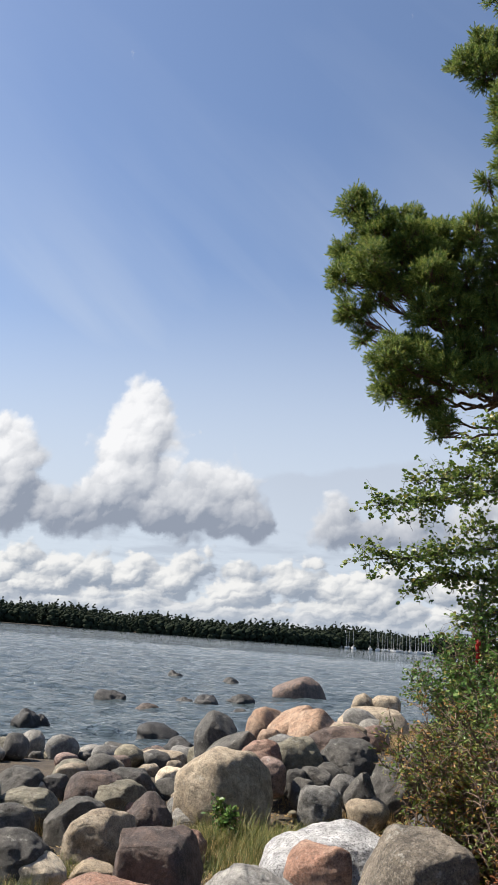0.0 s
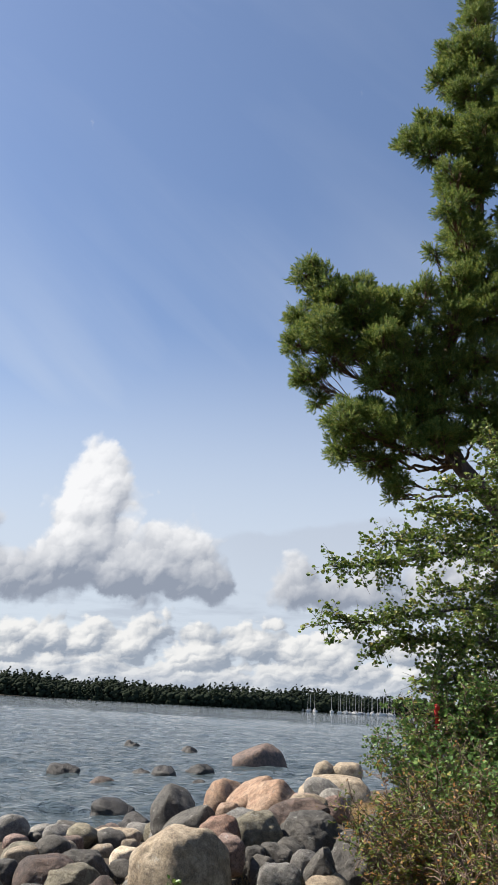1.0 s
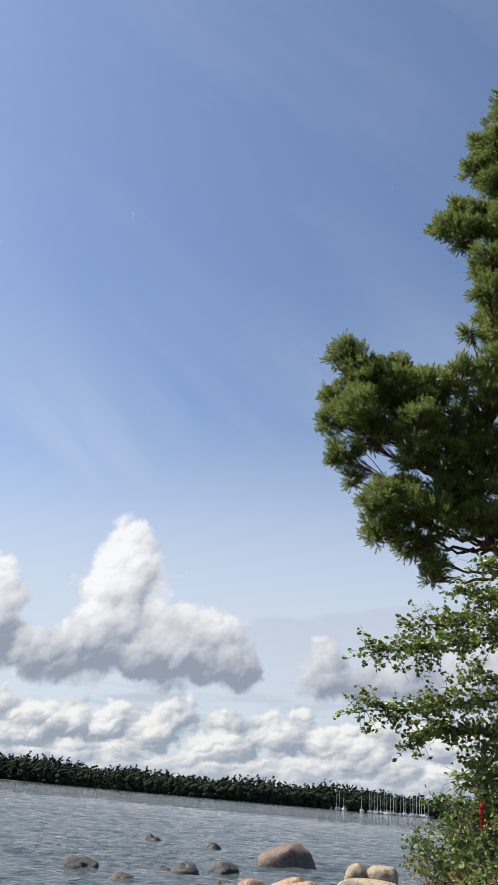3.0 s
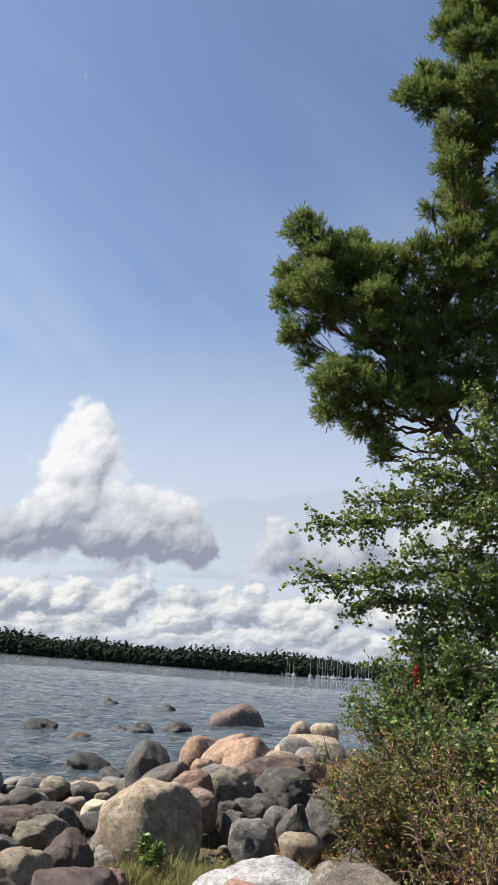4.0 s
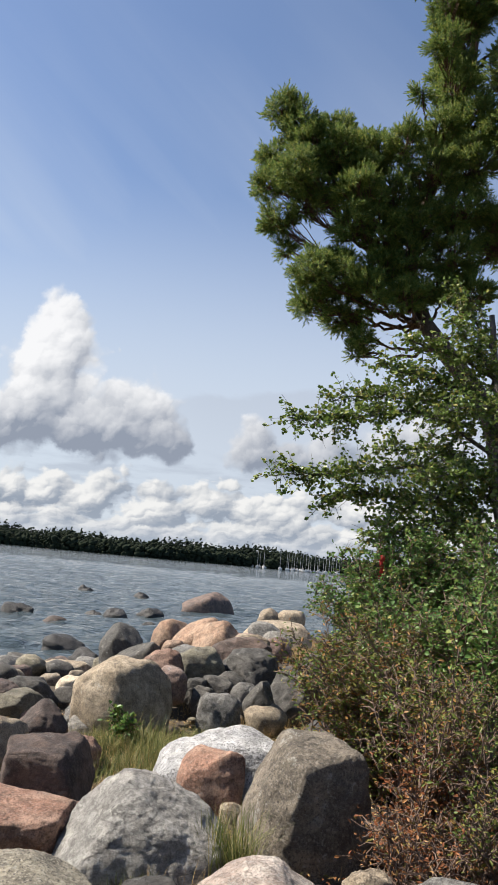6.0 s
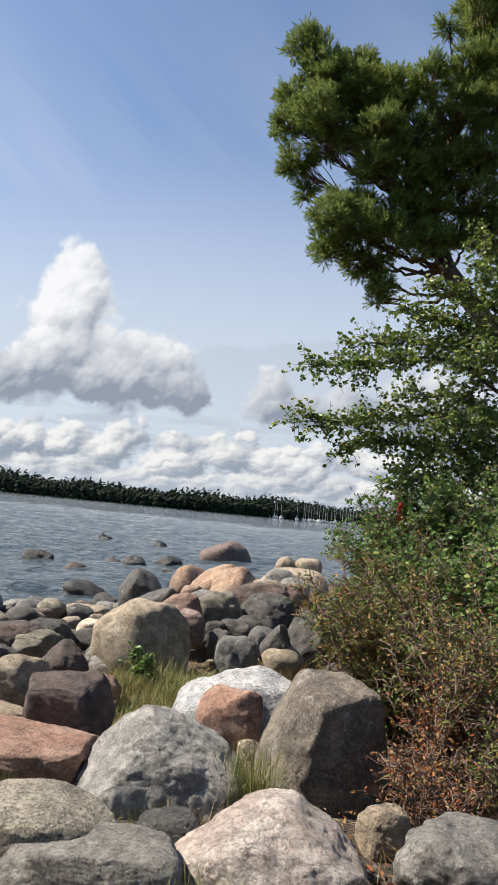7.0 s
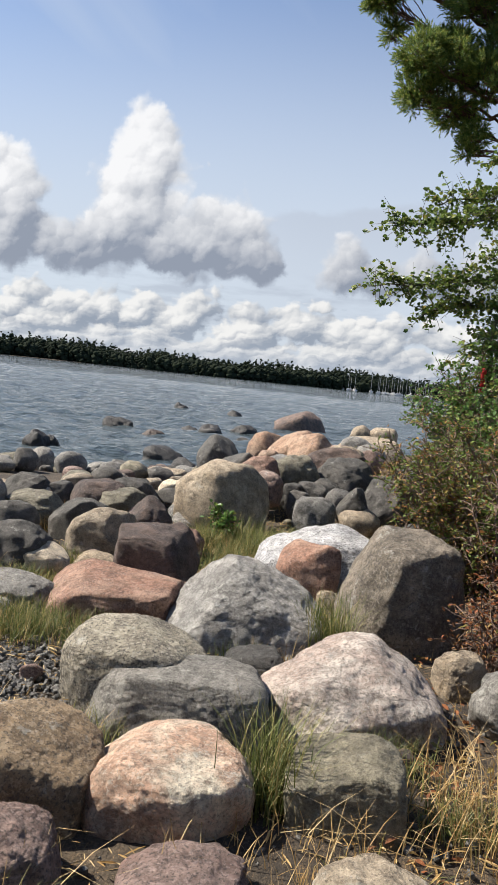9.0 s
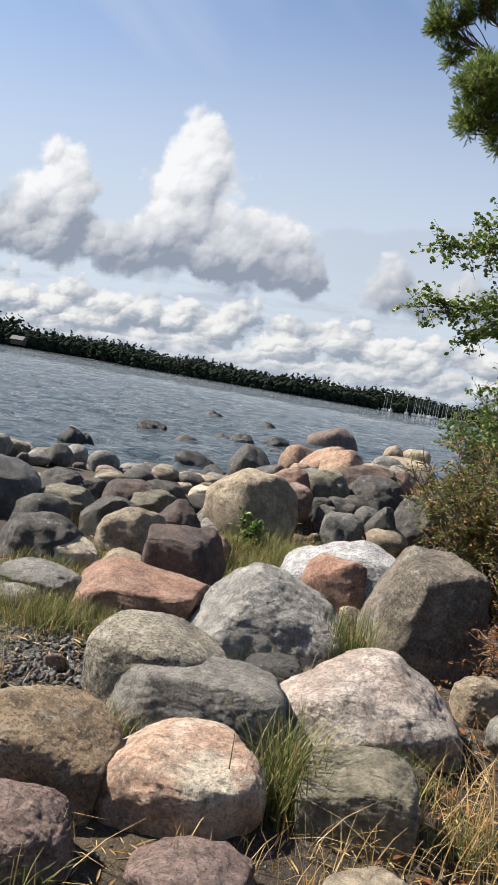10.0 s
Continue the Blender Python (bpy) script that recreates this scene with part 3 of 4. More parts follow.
def boulder(x, y, low, wide, deep, tall, mat, label="", angular=0.6, cuts=(), turn=0.0, lump=0.16, fine=None, boxy=0.74):
    """A weathered boulder with its foot at (x, y, low). cuts: flat sides, as a direction and how far out they lie (1: untouched)."""
    COUNT[0] += 1
    seed = COUNT[0]
    rng = np.random.default_rng(seed)
    V, F = ICO[fine or (6 if y < 5.2 else 5 if y < 10 else 4)]
    P = np.sign(V) * np.abs(V) ** boxy
    at = rng.uniform(-50, 50, 3)
    P = P * (1 + lump * layers(V * 0.9 + at, 3, seed))[:, None]
    planes = [(np.array(c[:3], float), c[3]) for c in cuts]
    for _ in range(int(2 + 5 * angular)):
        d = rng.normal(size=3) * (1, 1, 0.8)
        planes.append((d, rng.uniform(0.74, 0.98) if angular > 0.3 else rng.uniform(0.86, 1.0)))
    for d, far in planes:
        d = d / np.linalg.norm(d)
        over = P @ d - far
        P = P - (0.05 * np.log1p(np.exp(np.clip(over / 0.05, -30, 30))))[:, None] * d * 0.92
    P = (P - (P.max(0) + P.min(0)) / 2) / ((P.max(0) - P.min(0)) / 2)
    c, s = math.cos(turn), math.sin(turn)
    P = P * (wide / 2, deep / 2, tall / 2)
    # worn relief in metres: broad dents, lumps of a hand's breadth, coarse grain
    out = P / (np.linalg.norm(P, axis=1)[:, None] + 1e-9)
    scale = min(1.0, wide / 0.5)
    relief = (0.010 + 0.008 * angular) * scale * layers(P * 7 + at, 3, seed + 20) * (0.6 + angular)
    ridge = 1 - np.abs(layers(P * 11 + at, 3, seed + 40))
    relief += 0.007 * scale * (ridge - 0.7) * (0.5 + angular)
    if len(V) > 5000:
        relief += 0.0042 * layers(P * 34 + at, 4, seed + 60, 0.6)
    P = P + out * relief[:, None] + (0, 0, tall / 2)
    P = P @ np.array([[c, s, 0], [-s, c, 0], [0, 0, 1]])
    ob = link_mesh("boulder", P, F, mat)
    ob.location = (x, y, low)
    where = "standing in shallow lake water" if low < 0.0 else "lying among other shore boulders"
    return tagged(ob, label or f"weathered {mat.name.replace('_', ' ')} boulder {where}", "boulder", group="boulders on the shore")


boulder(0.13, 2.97, 0.54, 0.60, 0.50, 0.385, blush, "rounded blush granite boulder with a pale flat top in dry grass", 0.2, ((0.75, 0, -0.65, 0.80), (0.10, -0.15, 1, 0.88), (-0.6, 0.1, 0.75, 0.90), (-0.4, -0.2, -0.8, 0.86)), lump=0.11, boxy=0.74)
boulder(0.72, 3.85, 0.53, 0.91, 0.75, 0.51, pink, "large pink granite boulder with a rough broken front", 0.55, ((-0.62, -0.1, 0.78, 0.72), (0.75, 0, 0.65, 0.84), (0.25, -0.75, 0.6, 0.76), (0.5, -0.85, -0.2, 0.76), (-0.5, -0.8, 0.1, 0.8)), lump=0.14, boxy=0.74)
boulder(-0.20, 3.74, 0.52, 0.66, 0.55, 0.53, speckle, "domed speckled grey granite boulder with a dark groove", 0.1, ((0.5, 0.1, 0.9, 0.86), (-1, 0, 0.1, 0.93), (0, -1, 0.1, 0.88)), lump=0.10, boxy=0.82)
boulder(0.00, 3.60, 0.56, 0.84, 0.52, 0.395, grey, "low speckled grey granite boulder with a flat top leaning on another", 0.2, ((-0.12, -0.1, 1, 0.86), (0, -1, 0.25, 0.82), (-0.8, -0.5, 0.2, 0.84)), lump=0.12, boxy=0.70)
boulder(-0.40, 2.87, 0.56, 0.63, 0.53, 0.43, brown, "brown mottled granite boulder beside gravel", 0.4, ((0.5, -0.2, 0.85, 0.8), (0.3, -0.9, 0.1, 0.8)), boxy=0.7)
boulder(-0.25, 2.47, 0.60, 0.37, 0.32, 0.29, redgrey, "reddish grey boulder in dry grass stalks", 0.3, ((0.5, 0, 0.85, 0.85),), boxy=0.75)
boulder(0.27, 2.52, 0.61, 0.38, 0.32, 0.195, redgrey)
boulder(0.82, 2.61, 0.61, 0.37, 0.32, 0.225, tan)
boulder(0.73, 3.09, 0.58, 0.42, 0.36, 0.36, olive, "olive grey layered gneiss boulder with a smooth worn top", 0.3, ((-0.35, -0.25, 0.9, 0.78), (0, -1, 0.1, 0.72), (1, 0, 0.1, 0.85)), boxy=0.62)
boulder(1.31, 4.32, 0.59, 0.27, 0.23, 0.34, tan)
boulder(1.60, 3.91, 0.56, 0.61, 0.52, 0.46, grey)
boulder(1.05, 5.07, 0.44, 0.76, 0.61, 0.92, dusk, "tall brown-grey gneiss boulder with a dark broken side", 0.6, ((-0.70, -0.55, 0.30, 0.74), (0.45, -0.85, 0.2, 0.74), (-0.05, -0.2, 1, 0.74), (1, 0.2, 0.1, 0.88)), lump=0.14, boxy=0.66)
boulder(0.16, 4.73, 0.49, 0.92, 0.72, 0.64, pale, "pale grey veined gneiss boulder with a peaked top", 0.75, ((-0.72, -0.30, 0.62, 0.62), (0.50, -0.15, 0.85, 0.64), (0.15, -0.95, 0.3, 0.74), (-0.2, -0.6, 0.8, 0.74)), lump=0.12, boxy=0.75)
boulder(0.52, 6.09, 0.49, 0.95, 0.74, 0.63, white, "long white speckled granite boulder behind a red stone", 0.8, ((-0.5, -0.2, 0.85, 0.66), (1, 0, 0.1, 0.85), (0.2, -0.2, 1, 0.80), (0.2, -1, 0.4, 0.7)), boxy=0.7)
boulder(0.48, 5.76, 0.52, 0.44, 0.37, 0.56, red, "small red granite boulder leaning on a white one", 0.6, ((-0.35, -0.3, 0.9, 0.76), (0, -1, 0.2, 0.75)), boxy=0.62)
boulder(0.30, 4.13, 0.61, 0.34, 0.29, 0.25, dark)
boulder(0.63, 5.54, 0.64, 0.16, 0.14, 0.17, tan)
boulder(-0.66, 4.97, 0.58, 0.88, 0.75, 0.36, red, "long low red granite boulder in the grass", 0.35, ((0, -0.4, 1, 0.85), (-0.7, -0.3, 0.5, 0.85)), boxy=0.62)
boulder(-0.56, 5.49, 0.51, 0.58, 0.50, 0.59, umber, "blocky dark umber boulder with a reddish top", 0.8, ((0, -0.1, 1, 0.82), (0, -1, 0.1, 0.74), (0.9, -0.2, 0.35, 0.76), (-0.95, -0.2, 0.1, 0.85)), boxy=0.6)
boulder(-0.55, 6.40, 0.57, 0.35, 0.30, 0.36, red)
boulder(-1.06, 5.82, 0.63, 0.32, 0.27, 0.16, tan)
boulder(-1.37, 5.52, 0.60, 0.41, 0.35, 0.29, cream, "smooth cream granite boulder", 0.15, ((-0.6, 0, 0.7, 0.85), (0.6, 0, 0.7, 0.85)), boxy=0.85)
boulder(-1.27, 4.88, 0.62, 0.56, 0.47, 0.22, grey)
boulder(-1.35, 4.56, 0.65, 0.36, 0.31, 0.12, grey)
boulder(-1.17, 6.27, 0.52, 0.55, 0.47, 0.53, tan, "large round tan boulder with a shaded flank", 0.2, ((-0.6, 0, 0.8, 0.9), (0.8, -0.3, 0.4, 0.86)), boxy=0.8)
boulder(-0.96, 6.91, 0.51, 0.42, 0.36, 0.54, umber, "umber boulder with angled sides", 0.7, ((0.55, -0.2, 0.8, 0.74), (-0.6, -0.3, 0.7, 0.75)))
boulder(-1.50, 6.65, 0.52, 0.52, 0.44, 0.49, dark, "slanted dark gneiss boulder", 0.6, ((-0.6, -0.2, 0.75, 0.66), (0.7, -0.5, 0.2, 0.72)))
boulder(-1.60, 5.57, 0.54, 0.59, 0.50, 0.47, dark, "rugged dark gneiss boulder with cracks", 0.9)
boulder(-2.66, 6.82, 0.43, 0.87, 0.74, 0.73, black, "large black stone at the edge of the bank", 0.4, boxy=0.75)
boulder(-2.02, 7.05, 0.52, 0.57, 0.49, 0.44, olive)
boulder(-2.48, 8.39, 0.53, 0.40, 0.34, 0.25, cream)
boulder(-1.58, 8.32, 0.50, 0.54, 0.46, 0.36, olive)
boulder(-1.88, 8.42, 0.47, 0.62, 0.53, 0.44, umber)
boulder(-1.61, 8.84, 0.45, 0.54, 0.46, 0.46, dark)
boulder(-2.66, 8.32, 0.47, 0.50, 0.43, 0.43, dark)
boulder(-2.33, 8.46, 0.50, 0.33, 0.28, 0.34, dark)
boulder(-2.68, 10.01, 0.39, 0.44, 0.37, 0.36, olive)
boulder(-2.45, 10.87, 0.33, 0.48, 0.41, 0.33, tan)
boulder(-2.24, 13.30, 0.14, 0.80, 0.68, 0.34, tan)
boulder(-3.10, 8.70, 0.52, 0.23, 0.20, 0.22, tan)
boulder(-0.95, 8.35, 0.54, 0.28, 0.24, 0.26, grey)
boulder(-0.69, 7.67, 0.57, 0.43, 0.36, 0.27, grey)
boulder(-1.26, 9.01, 0.50, 0.28, 0.24, 0.31, dark)
boulder(-1.40, 10.07, 0.42, 0.41, 0.35, 0.34, cream)
boulder(-0.47, 7.75, 0.50, 0.94, 0.72, 0.84, tan, "large round tan boulder with a shaded flank", 0.35, ((-0.6, 0, 0.8, 0.86), (0.75, -0.45, 0.4, 0.70), (0.2, -0.2, 1, 0.9)), boxy=0.78)
boulder(-0.23, 8.80, 0.75, 0.49, 0.42, 0.59, red)
boulder(-0.07, 8.30, 0.84, 0.33, 0.28, 0.39, redgrey)
boulder(0.08, 9.30, 0.57, 0.72, 0.61, 0.77, olive)
boulder(0.17, 8.60, 0.78, 0.26, 0.23, 0.32, dark)
boulder(0.38, 8.70, 0.66, 0.39, 0.33, 0.46, dark)
boulder(0.26, 8.30, 0.76, 0.25, 0.22, 0.31, dark)
boulder(0.44, 7.90, 0.51, 0.43, 0.37, 0.58, grey)
boulder(0.67, 8.50, 0.77, 0.29, 0.24, 0.34, grey)
boulder(0.72, 9.30, 0.68, 0.68, 0.58, 0.67, dark, "broken dark gneiss boulder with sharp facets", 1.0, ((-0.6, -0.7, 0.3, 0.7), (0.6, -0.7, 0.3, 0.7)), boxy=0.75)
boulder(0.58, 9.90, 0.91, 0.75, 0.64, 0.52, umber)
boulder(1.22, 8.80, 0.49, 0.65, 0.55, 0.78, dark, "broken dark gneiss boulder with sharp facets", 1.0, ((-0.5, -0.6, 0.6, 0.66),), boxy=0.75)
boulder(0.82, 8.30, 0.78, 0.32, 0.27, 0.39, dark, "sharp-edged dark gneiss stone between boulders", 1.0, ((-0.8, -0.2, 0.6, 0.5), (0.8, -0.2, 0.6, 0.6)))
boulder(1.59, 9.60, 0.54, 0.70, 0.60, 0.85, dark, "broken dark gneiss boulder lying behind the shrub", 1.0)
boulder(-0.55, 13.40, 0.41, 0.72, 0.61, 0.87, peach, "peach granite boulder at the water", 0.5, ((0.5, -0.5, 0.6, 0.75),), boxy=0.8)
boulder(-0.07, 12.60, 0.45, 0.88, 0.75, 0.97, peach, "orange-tinged granite boulder near the water", 0.4, ((-0.55, -0.2, 0.8, 0.68),), boxy=0.8)
boulder(0.26, 11.90, 0.66, 0.83, 0.70, 0.78, peach, "pink granite boulder with a slanted pale face", 0.8, ((-0.62, -0.35, 0.7, 0.62), (0.7, -0.3, 0.65, 0.7)), boxy=0.8)
boulder(-1.54, 14.30, 0.11, 0.79, 0.67, 0.95, dark, "pointed dark gneiss boulder at the water", 0.8, ((-0.7, -0.4, 0.6, 0.68), (0.55, -0.3, 0.75, 0.66)))
boulder(-1.06, 12.80, 0.08, 0.84, 0.71, 0.88, dark, "slanting dark slab of gneiss", 0.7, ((-0.5, -0.2, 0.85, 0.55),))
boulder(-0.33, 11.50, 0.68, 0.39, 0.33, 0.47, peach)
boulder(1.18, 19.50, 0.72, 0.58, 0.45, 0.56, tan, "pointed tan boulder at the water", 0.6, ((-0.7, -0.2, 0.6, 0.72), (0.7, -0.2, 0.6, 0.76)))
boulder(1.71, 19.50, 0.70, 0.70, 0.50, 0.58, tan, "rounded tan boulder at the water", 0.6)
boulder(1.30, 17.00, 0.29, 1.5, 0.95, 0.86, tan, "broad pale tan boulder with a flat top in dry grass", 0.8, ((0, -0.2, 1, 0.7), (-0.7, -0.3, 0.6, 0.7)), boxy=0.7)
boulder(1.00, 15.00, 0.78, 0.65, 0.55, 0.48, grey)
boulder(-6.64, 18.37, -0.43, 0.66, 0.56, 0.79, wet, angular=0.7, lump=0.34, boxy=0.95)
boulder(-6.34, 18.66, -0.43, 0.41, 0.35, 0.67, wet, angular=0.7, lump=0.34, boxy=0.95)
boulder(-6.96, 26.37, -0.57, 1.08, 0.81, 0.88, wet, angular=0.7, lump=0.34, boxy=0.95)
boulder(-5.25, 24.77, -0.53, 0.90, 0.76, 0.68, wet_brown, angular=0.7, lump=0.34, boxy=0.95)
boulder(-4.74, 28.19, -0.63, 1.01, 0.76, 0.79, wet, angular=0.7, lump=0.34, boxy=0.95)
boulder(-3.97, 28.09, -0.62, 0.97, 0.83, 0.93, wet, angular=0.7, lump=0.34, boxy=0.95)
boulder(-2.90, 29.50, -0.65, 1.14, 0.86, 0.97, wet, angular=0.7, lump=0.34, boxy=0.95)
boulder(-4.83, 41.13, -1.14, 1.11, 0.83, 1.42, wet, angular=0.7, lump=0.34, boxy=0.95)
boulder(-8.14, 42.57, -1.22, 0.97, 0.82, 1.55, wet, angular=0.7, lump=0.34, boxy=0.95)
boulder(-2.51, 16.16, -0.18, 0.73, 0.62, 0.53, wet, angular=0.7, lump=0.34, boxy=0.95)
boulder(-3.42, 18.12, -0.41, 0.96, 0.82, 0.75, wet, angular=0.7, lump=0.34, boxy=0.95)
boulder(-1.02, 34.18, -0.95, 2.34, 1.76, 1.86, umber, "large brown granite boulder standing alone in the lake", 0.9, ((-0.45, -0.1, 0.9, 0.66), (0.85, -0.5, 0.3, 0.62), (0.5, -0.2, 0.85, 0.74)), boxy=0.76)
boulder(-2.48, 25.97, -0.53, 0.60, 0.51, 0.65, wet, angular=0.7, lump=0.34, boxy=0.95)
boulder(2.34, 6.03, 0.55, 0.66, 0.56, 0.49, dark)


# ---- loose stones ----
def loose_stones():
    rng = np.random.default_rng(17)
    mats = (grey, tan, dark, umber, olive, redgrey, grey, dark)
    for k in range(150):
        if k >= 112:
            x, y = rng.uniform(-3.2, 1.9), rng.uniform(6.2, 13.5)
            w = rng.uniform(0.25, 0.55)
        elif k < 45:
            x, y = rng.uniform(-2.6, 1.6), rng.uniform(2.4, 9.0)
            w = rng.uniform(0.07, 0.2)
        else:
            x = rng.uniform(-6.5, 0.3)
            y = float(shore_y(x)) - rng.uniform(-0.7, 1.0) ** 2 * 4.0 + 0.3
            w = rng.uniform(0.22, 0.65)
        if -0.75 < x < 1.15 and 5.9 < y < 7.6:
            continue
        z = float(ground_z(x, y))
        ob = boulder(x, y, z - 0.12 * w, w, w * rng.uniform(0.7, 1.0), w * rng.uniform(0.62, 0.92), mats[rng.integers(8)], angular=rng.uniform(0.3, 0.9), lump=0.24, boxy=0.85, turn=rng.uniform(0, 6), fine=3)
        if w < 0.22:
            ob.name = "stone"
            tagged(ob, "small loose stone on the ground between boulders", "stone", group="loose stones")


loose_stones()


def gravel():
    rng = np.random.default_rng(19)
    V, F = ICO[1]
    heap = Heap()
    n = 1500
    x = np.r_[rng.normal(-0.85, 0.32, n), rng.uniform(-0.9, 1.7, n // 2)]
    y = np.r_[rng.normal(3.75, 0.28, n), rng.uniform(2.2, 4.2, n // 2)]
    P = np.stack([x, y, ground_z(x, y) + 0.008], 1)
    A = frames_for(rng.normal(size=(len(x), 3)), rng)
    shape = V * (1, 0.8, 0.6)
    v, f = scatter(shape, F, P, A, rng.uniform(0.5, 1.0, len(x)) ** 2 * 0.024)
    heap.add(v + rng.normal(0, 0.0012, v.shape), f)
    tagged(heap.link("gravel", grey, smoothed=False), "grey gravel and pebbles in a bare patch", "gravel", kind="stuff")


gravel()


# ---- pine ----
UPPER_LOBE = [(0.42, 9.85, 0.28), (0.78, 9.55, 0.34), (0.42, 9.20, 0.30), (0.95, 9.10, 0.40), (1.42, 9.78, 0.27), (1.62, 9.45, 0.32), (1.40, 9.05, 0.38), (0.36, 8.52, 0.33),
              (0.78, 8.55, 0.38), (1.25, 8.50, 0.40), (0.55, 7.85, 0.30), (0.95, 8.08, 0.28), (0.72, 7.52, 0.18)]
LOWER_LOBE = [(1.15, 6.80, 0.36), (1.20, 6.45, 0.34), (1.60, 6.85, 0.38), (1.70, 6.38, 0.34), (1.55, 7.20, 0.28), (2.05, 5.98, 0.22), (2.10, 6.60, 0.34), (2.00, 5.78, 0.17)]
MIDDLE = [(1.85, 8.80, 0.40), (2.00, 9.22, 0.32), (1.80, 8.20, 0.40), (1.70, 7.75, 0.34), (2.20, 7.75, 0.40), (2.35, 8.40, 0.43), (2.45, 9.15, 0.36), (2.20, 7.10, 0.36),
          (2.65, 7.30, 0.40), (2.60, 6.60, 0.32), (2.90, 6.80, 0.28), (2.90, 8.00, 0.43), (2.95, 8.75, 0.44), (3.10, 9.45, 0.40)]
RIGHT_SIDE = [(3.40, 7.50, 0.43), (3.50, 8.20, 0.46), (3.60, 8.90, 0.48), (3.60, 9.80, 0.48), (3.25, 10.30, 0.38), (2.95, 10.75, 0.28), (3.40, 11.05, 0.43), (2.75, 10.35, 0.15),
              (3.30, 6.95, 0.34), (3.75, 6.90, 0.40), (4.30, 9.40, 0.60), (4.30, 10.60, 0.60), (4.30, 11.80, 0.60), (4.30, 13.00, 0.60), (4.30, 14.20, 0.50), (4.30, 8.00, 0.60)]
TOP = [(2.30, 12.70, 0.26), (2.70, 12.45, 0.34), (2.75, 13.30, 0.36), (3.10, 13.00, 0.43), (3.10, 14.20, 0.36), (3.30, 15.00, 0.36), (3.70, 15.70, 0.40), (3.50, 13.80, 0.48),
       (3.60, 14.70, 0.48), (3.50, 12.50, 0.48), (3.20, 12.00, 0.34), (3.00, 11.60, 0.24), (3.35, 11.60, 0.38), (3.60, 12.00, 0.48), (3.95, 13.20, 0.48), (3.80, 16.30, 0.33)]


def needle_shoot():
    """A shoot set all round with needles that point forward, length about 1."""
    S, F = [], []
    for i in range(14):
        s = i / 13
        a = i * 2.399
        ring = np.array((0.0, math.cos(a), math.sin(a)))
        root = np.array((s * 0.75 - 0.1, 0, 0))
        tip = root + np.array((0.20 + 0.12 * s, 0, 0)) + ring * (0.30 - 0.17 * s ** 2)
        side = np.cross(tip - root, ring + (0.4, 0, 0))
        side = side / np.linalg.norm(side) * 0.052
        S += [root - side, root + side, tip]
        F.append((3 * i, 3 * i + 1, 3 * i + 2))
    return np.array(S), np.array(F)


def build_pine():
    rng = np.random.default_rng(11)
    tree = tagged(empty("pine_tree", (4.9, 12.2, 0.6)), "tall Scots pine with dense dark green needles leaning over the shore", "tree")
    base = np.array((4.9, 12.2, 0.6))
    trunk = bent([(4.9, 12.2, 0.4), (4.6, 12.2, 2.6), (4.12, 12.1, 5.02), (3.5, 12.1, 5.7), (3.02, 12.3, 6.3), (2.75, 12.8, 7.4), (3.2, 13.0, 9.2), (3.7, 13.0, 11.2), (4.1, 12.9, 13.8), (4.2, 12.8, 16.2)], 40, 0.015, rng)
    V, F = tube(trunk - base, np.linspace(0.20, 0.03, 40), 12)
    link_mesh("trunk", V, F, pine_bark, tree, "dark scaly pine trunk")
    needles, twigs = Heap(), Heap()
    S, SF = needle_shoot()
    for cx, cz, r in UPPER_LOBE + LOWER_LOBE + MIDDLE + RIGHT_SIDE + TOP:
        c = np.array((cx, 12.0 + rng.normal(0, 0.30), cz))
        i = int(np.argmin(np.linalg.norm(trunk - c - (0, 0, -0.7), axis=1)))
        limb = bent([trunk[i], (trunk[i] + c) / 2 + (0, 0, -0.15), c - (0, 0, 0.25 * r)], 14, 0.03, rng)
        V, F = tube(limb - base, np.linspace(0.034, 0.010, 14), 6)
        link_mesh("limb", V, F, limb_bark, tree, "thin reddish-brown limb")
        # pads of upright shoots round the ends of side branches
        pads = max(8, int(58 * (r / 0.4) ** 2))
        for _ in range(pads):
            d = rng.normal(size=3) * (1, 1, 0.85)
            d /= np.linalg.norm(d)
            pc = c + d * r * rng.uniform(0.45, 0.98) * (1, 1.15, 0.95)
            root = limb[rng.integers(9, 14)]
            V, F = tube(np.array([root, (root + pc) / 2 + rng.normal(0, 0.03, 3) - (0, 0, 0.03), pc]) - base, (0.011, 0.008, 0.005), 4)
            twigs.add(V, F)
            n = 15
            g = rng.normal(size=(n, 3)) * (1, 1, 0.6)
            g /= np.linalg.norm(g, axis=1)[:, None]
            p = pc + g * 0.085 * rng.random((n, 1)) ** 0.4
            axis = g * 0.75 + d * 0.75 + (0, 0, 0.55) + rng.normal(0, 0.2, (n, 3))
            V, F = scatter(S, SF, p - base, frames_for(axis, rng), rng.uniform(0.11, 0.17, n))
            needles.add(V, F)
    twigs.link("branchwork", limb_bark, tree)
    needles.link("crown", needle, tree, "dense tufts of dark green needles", False)


build_pine()


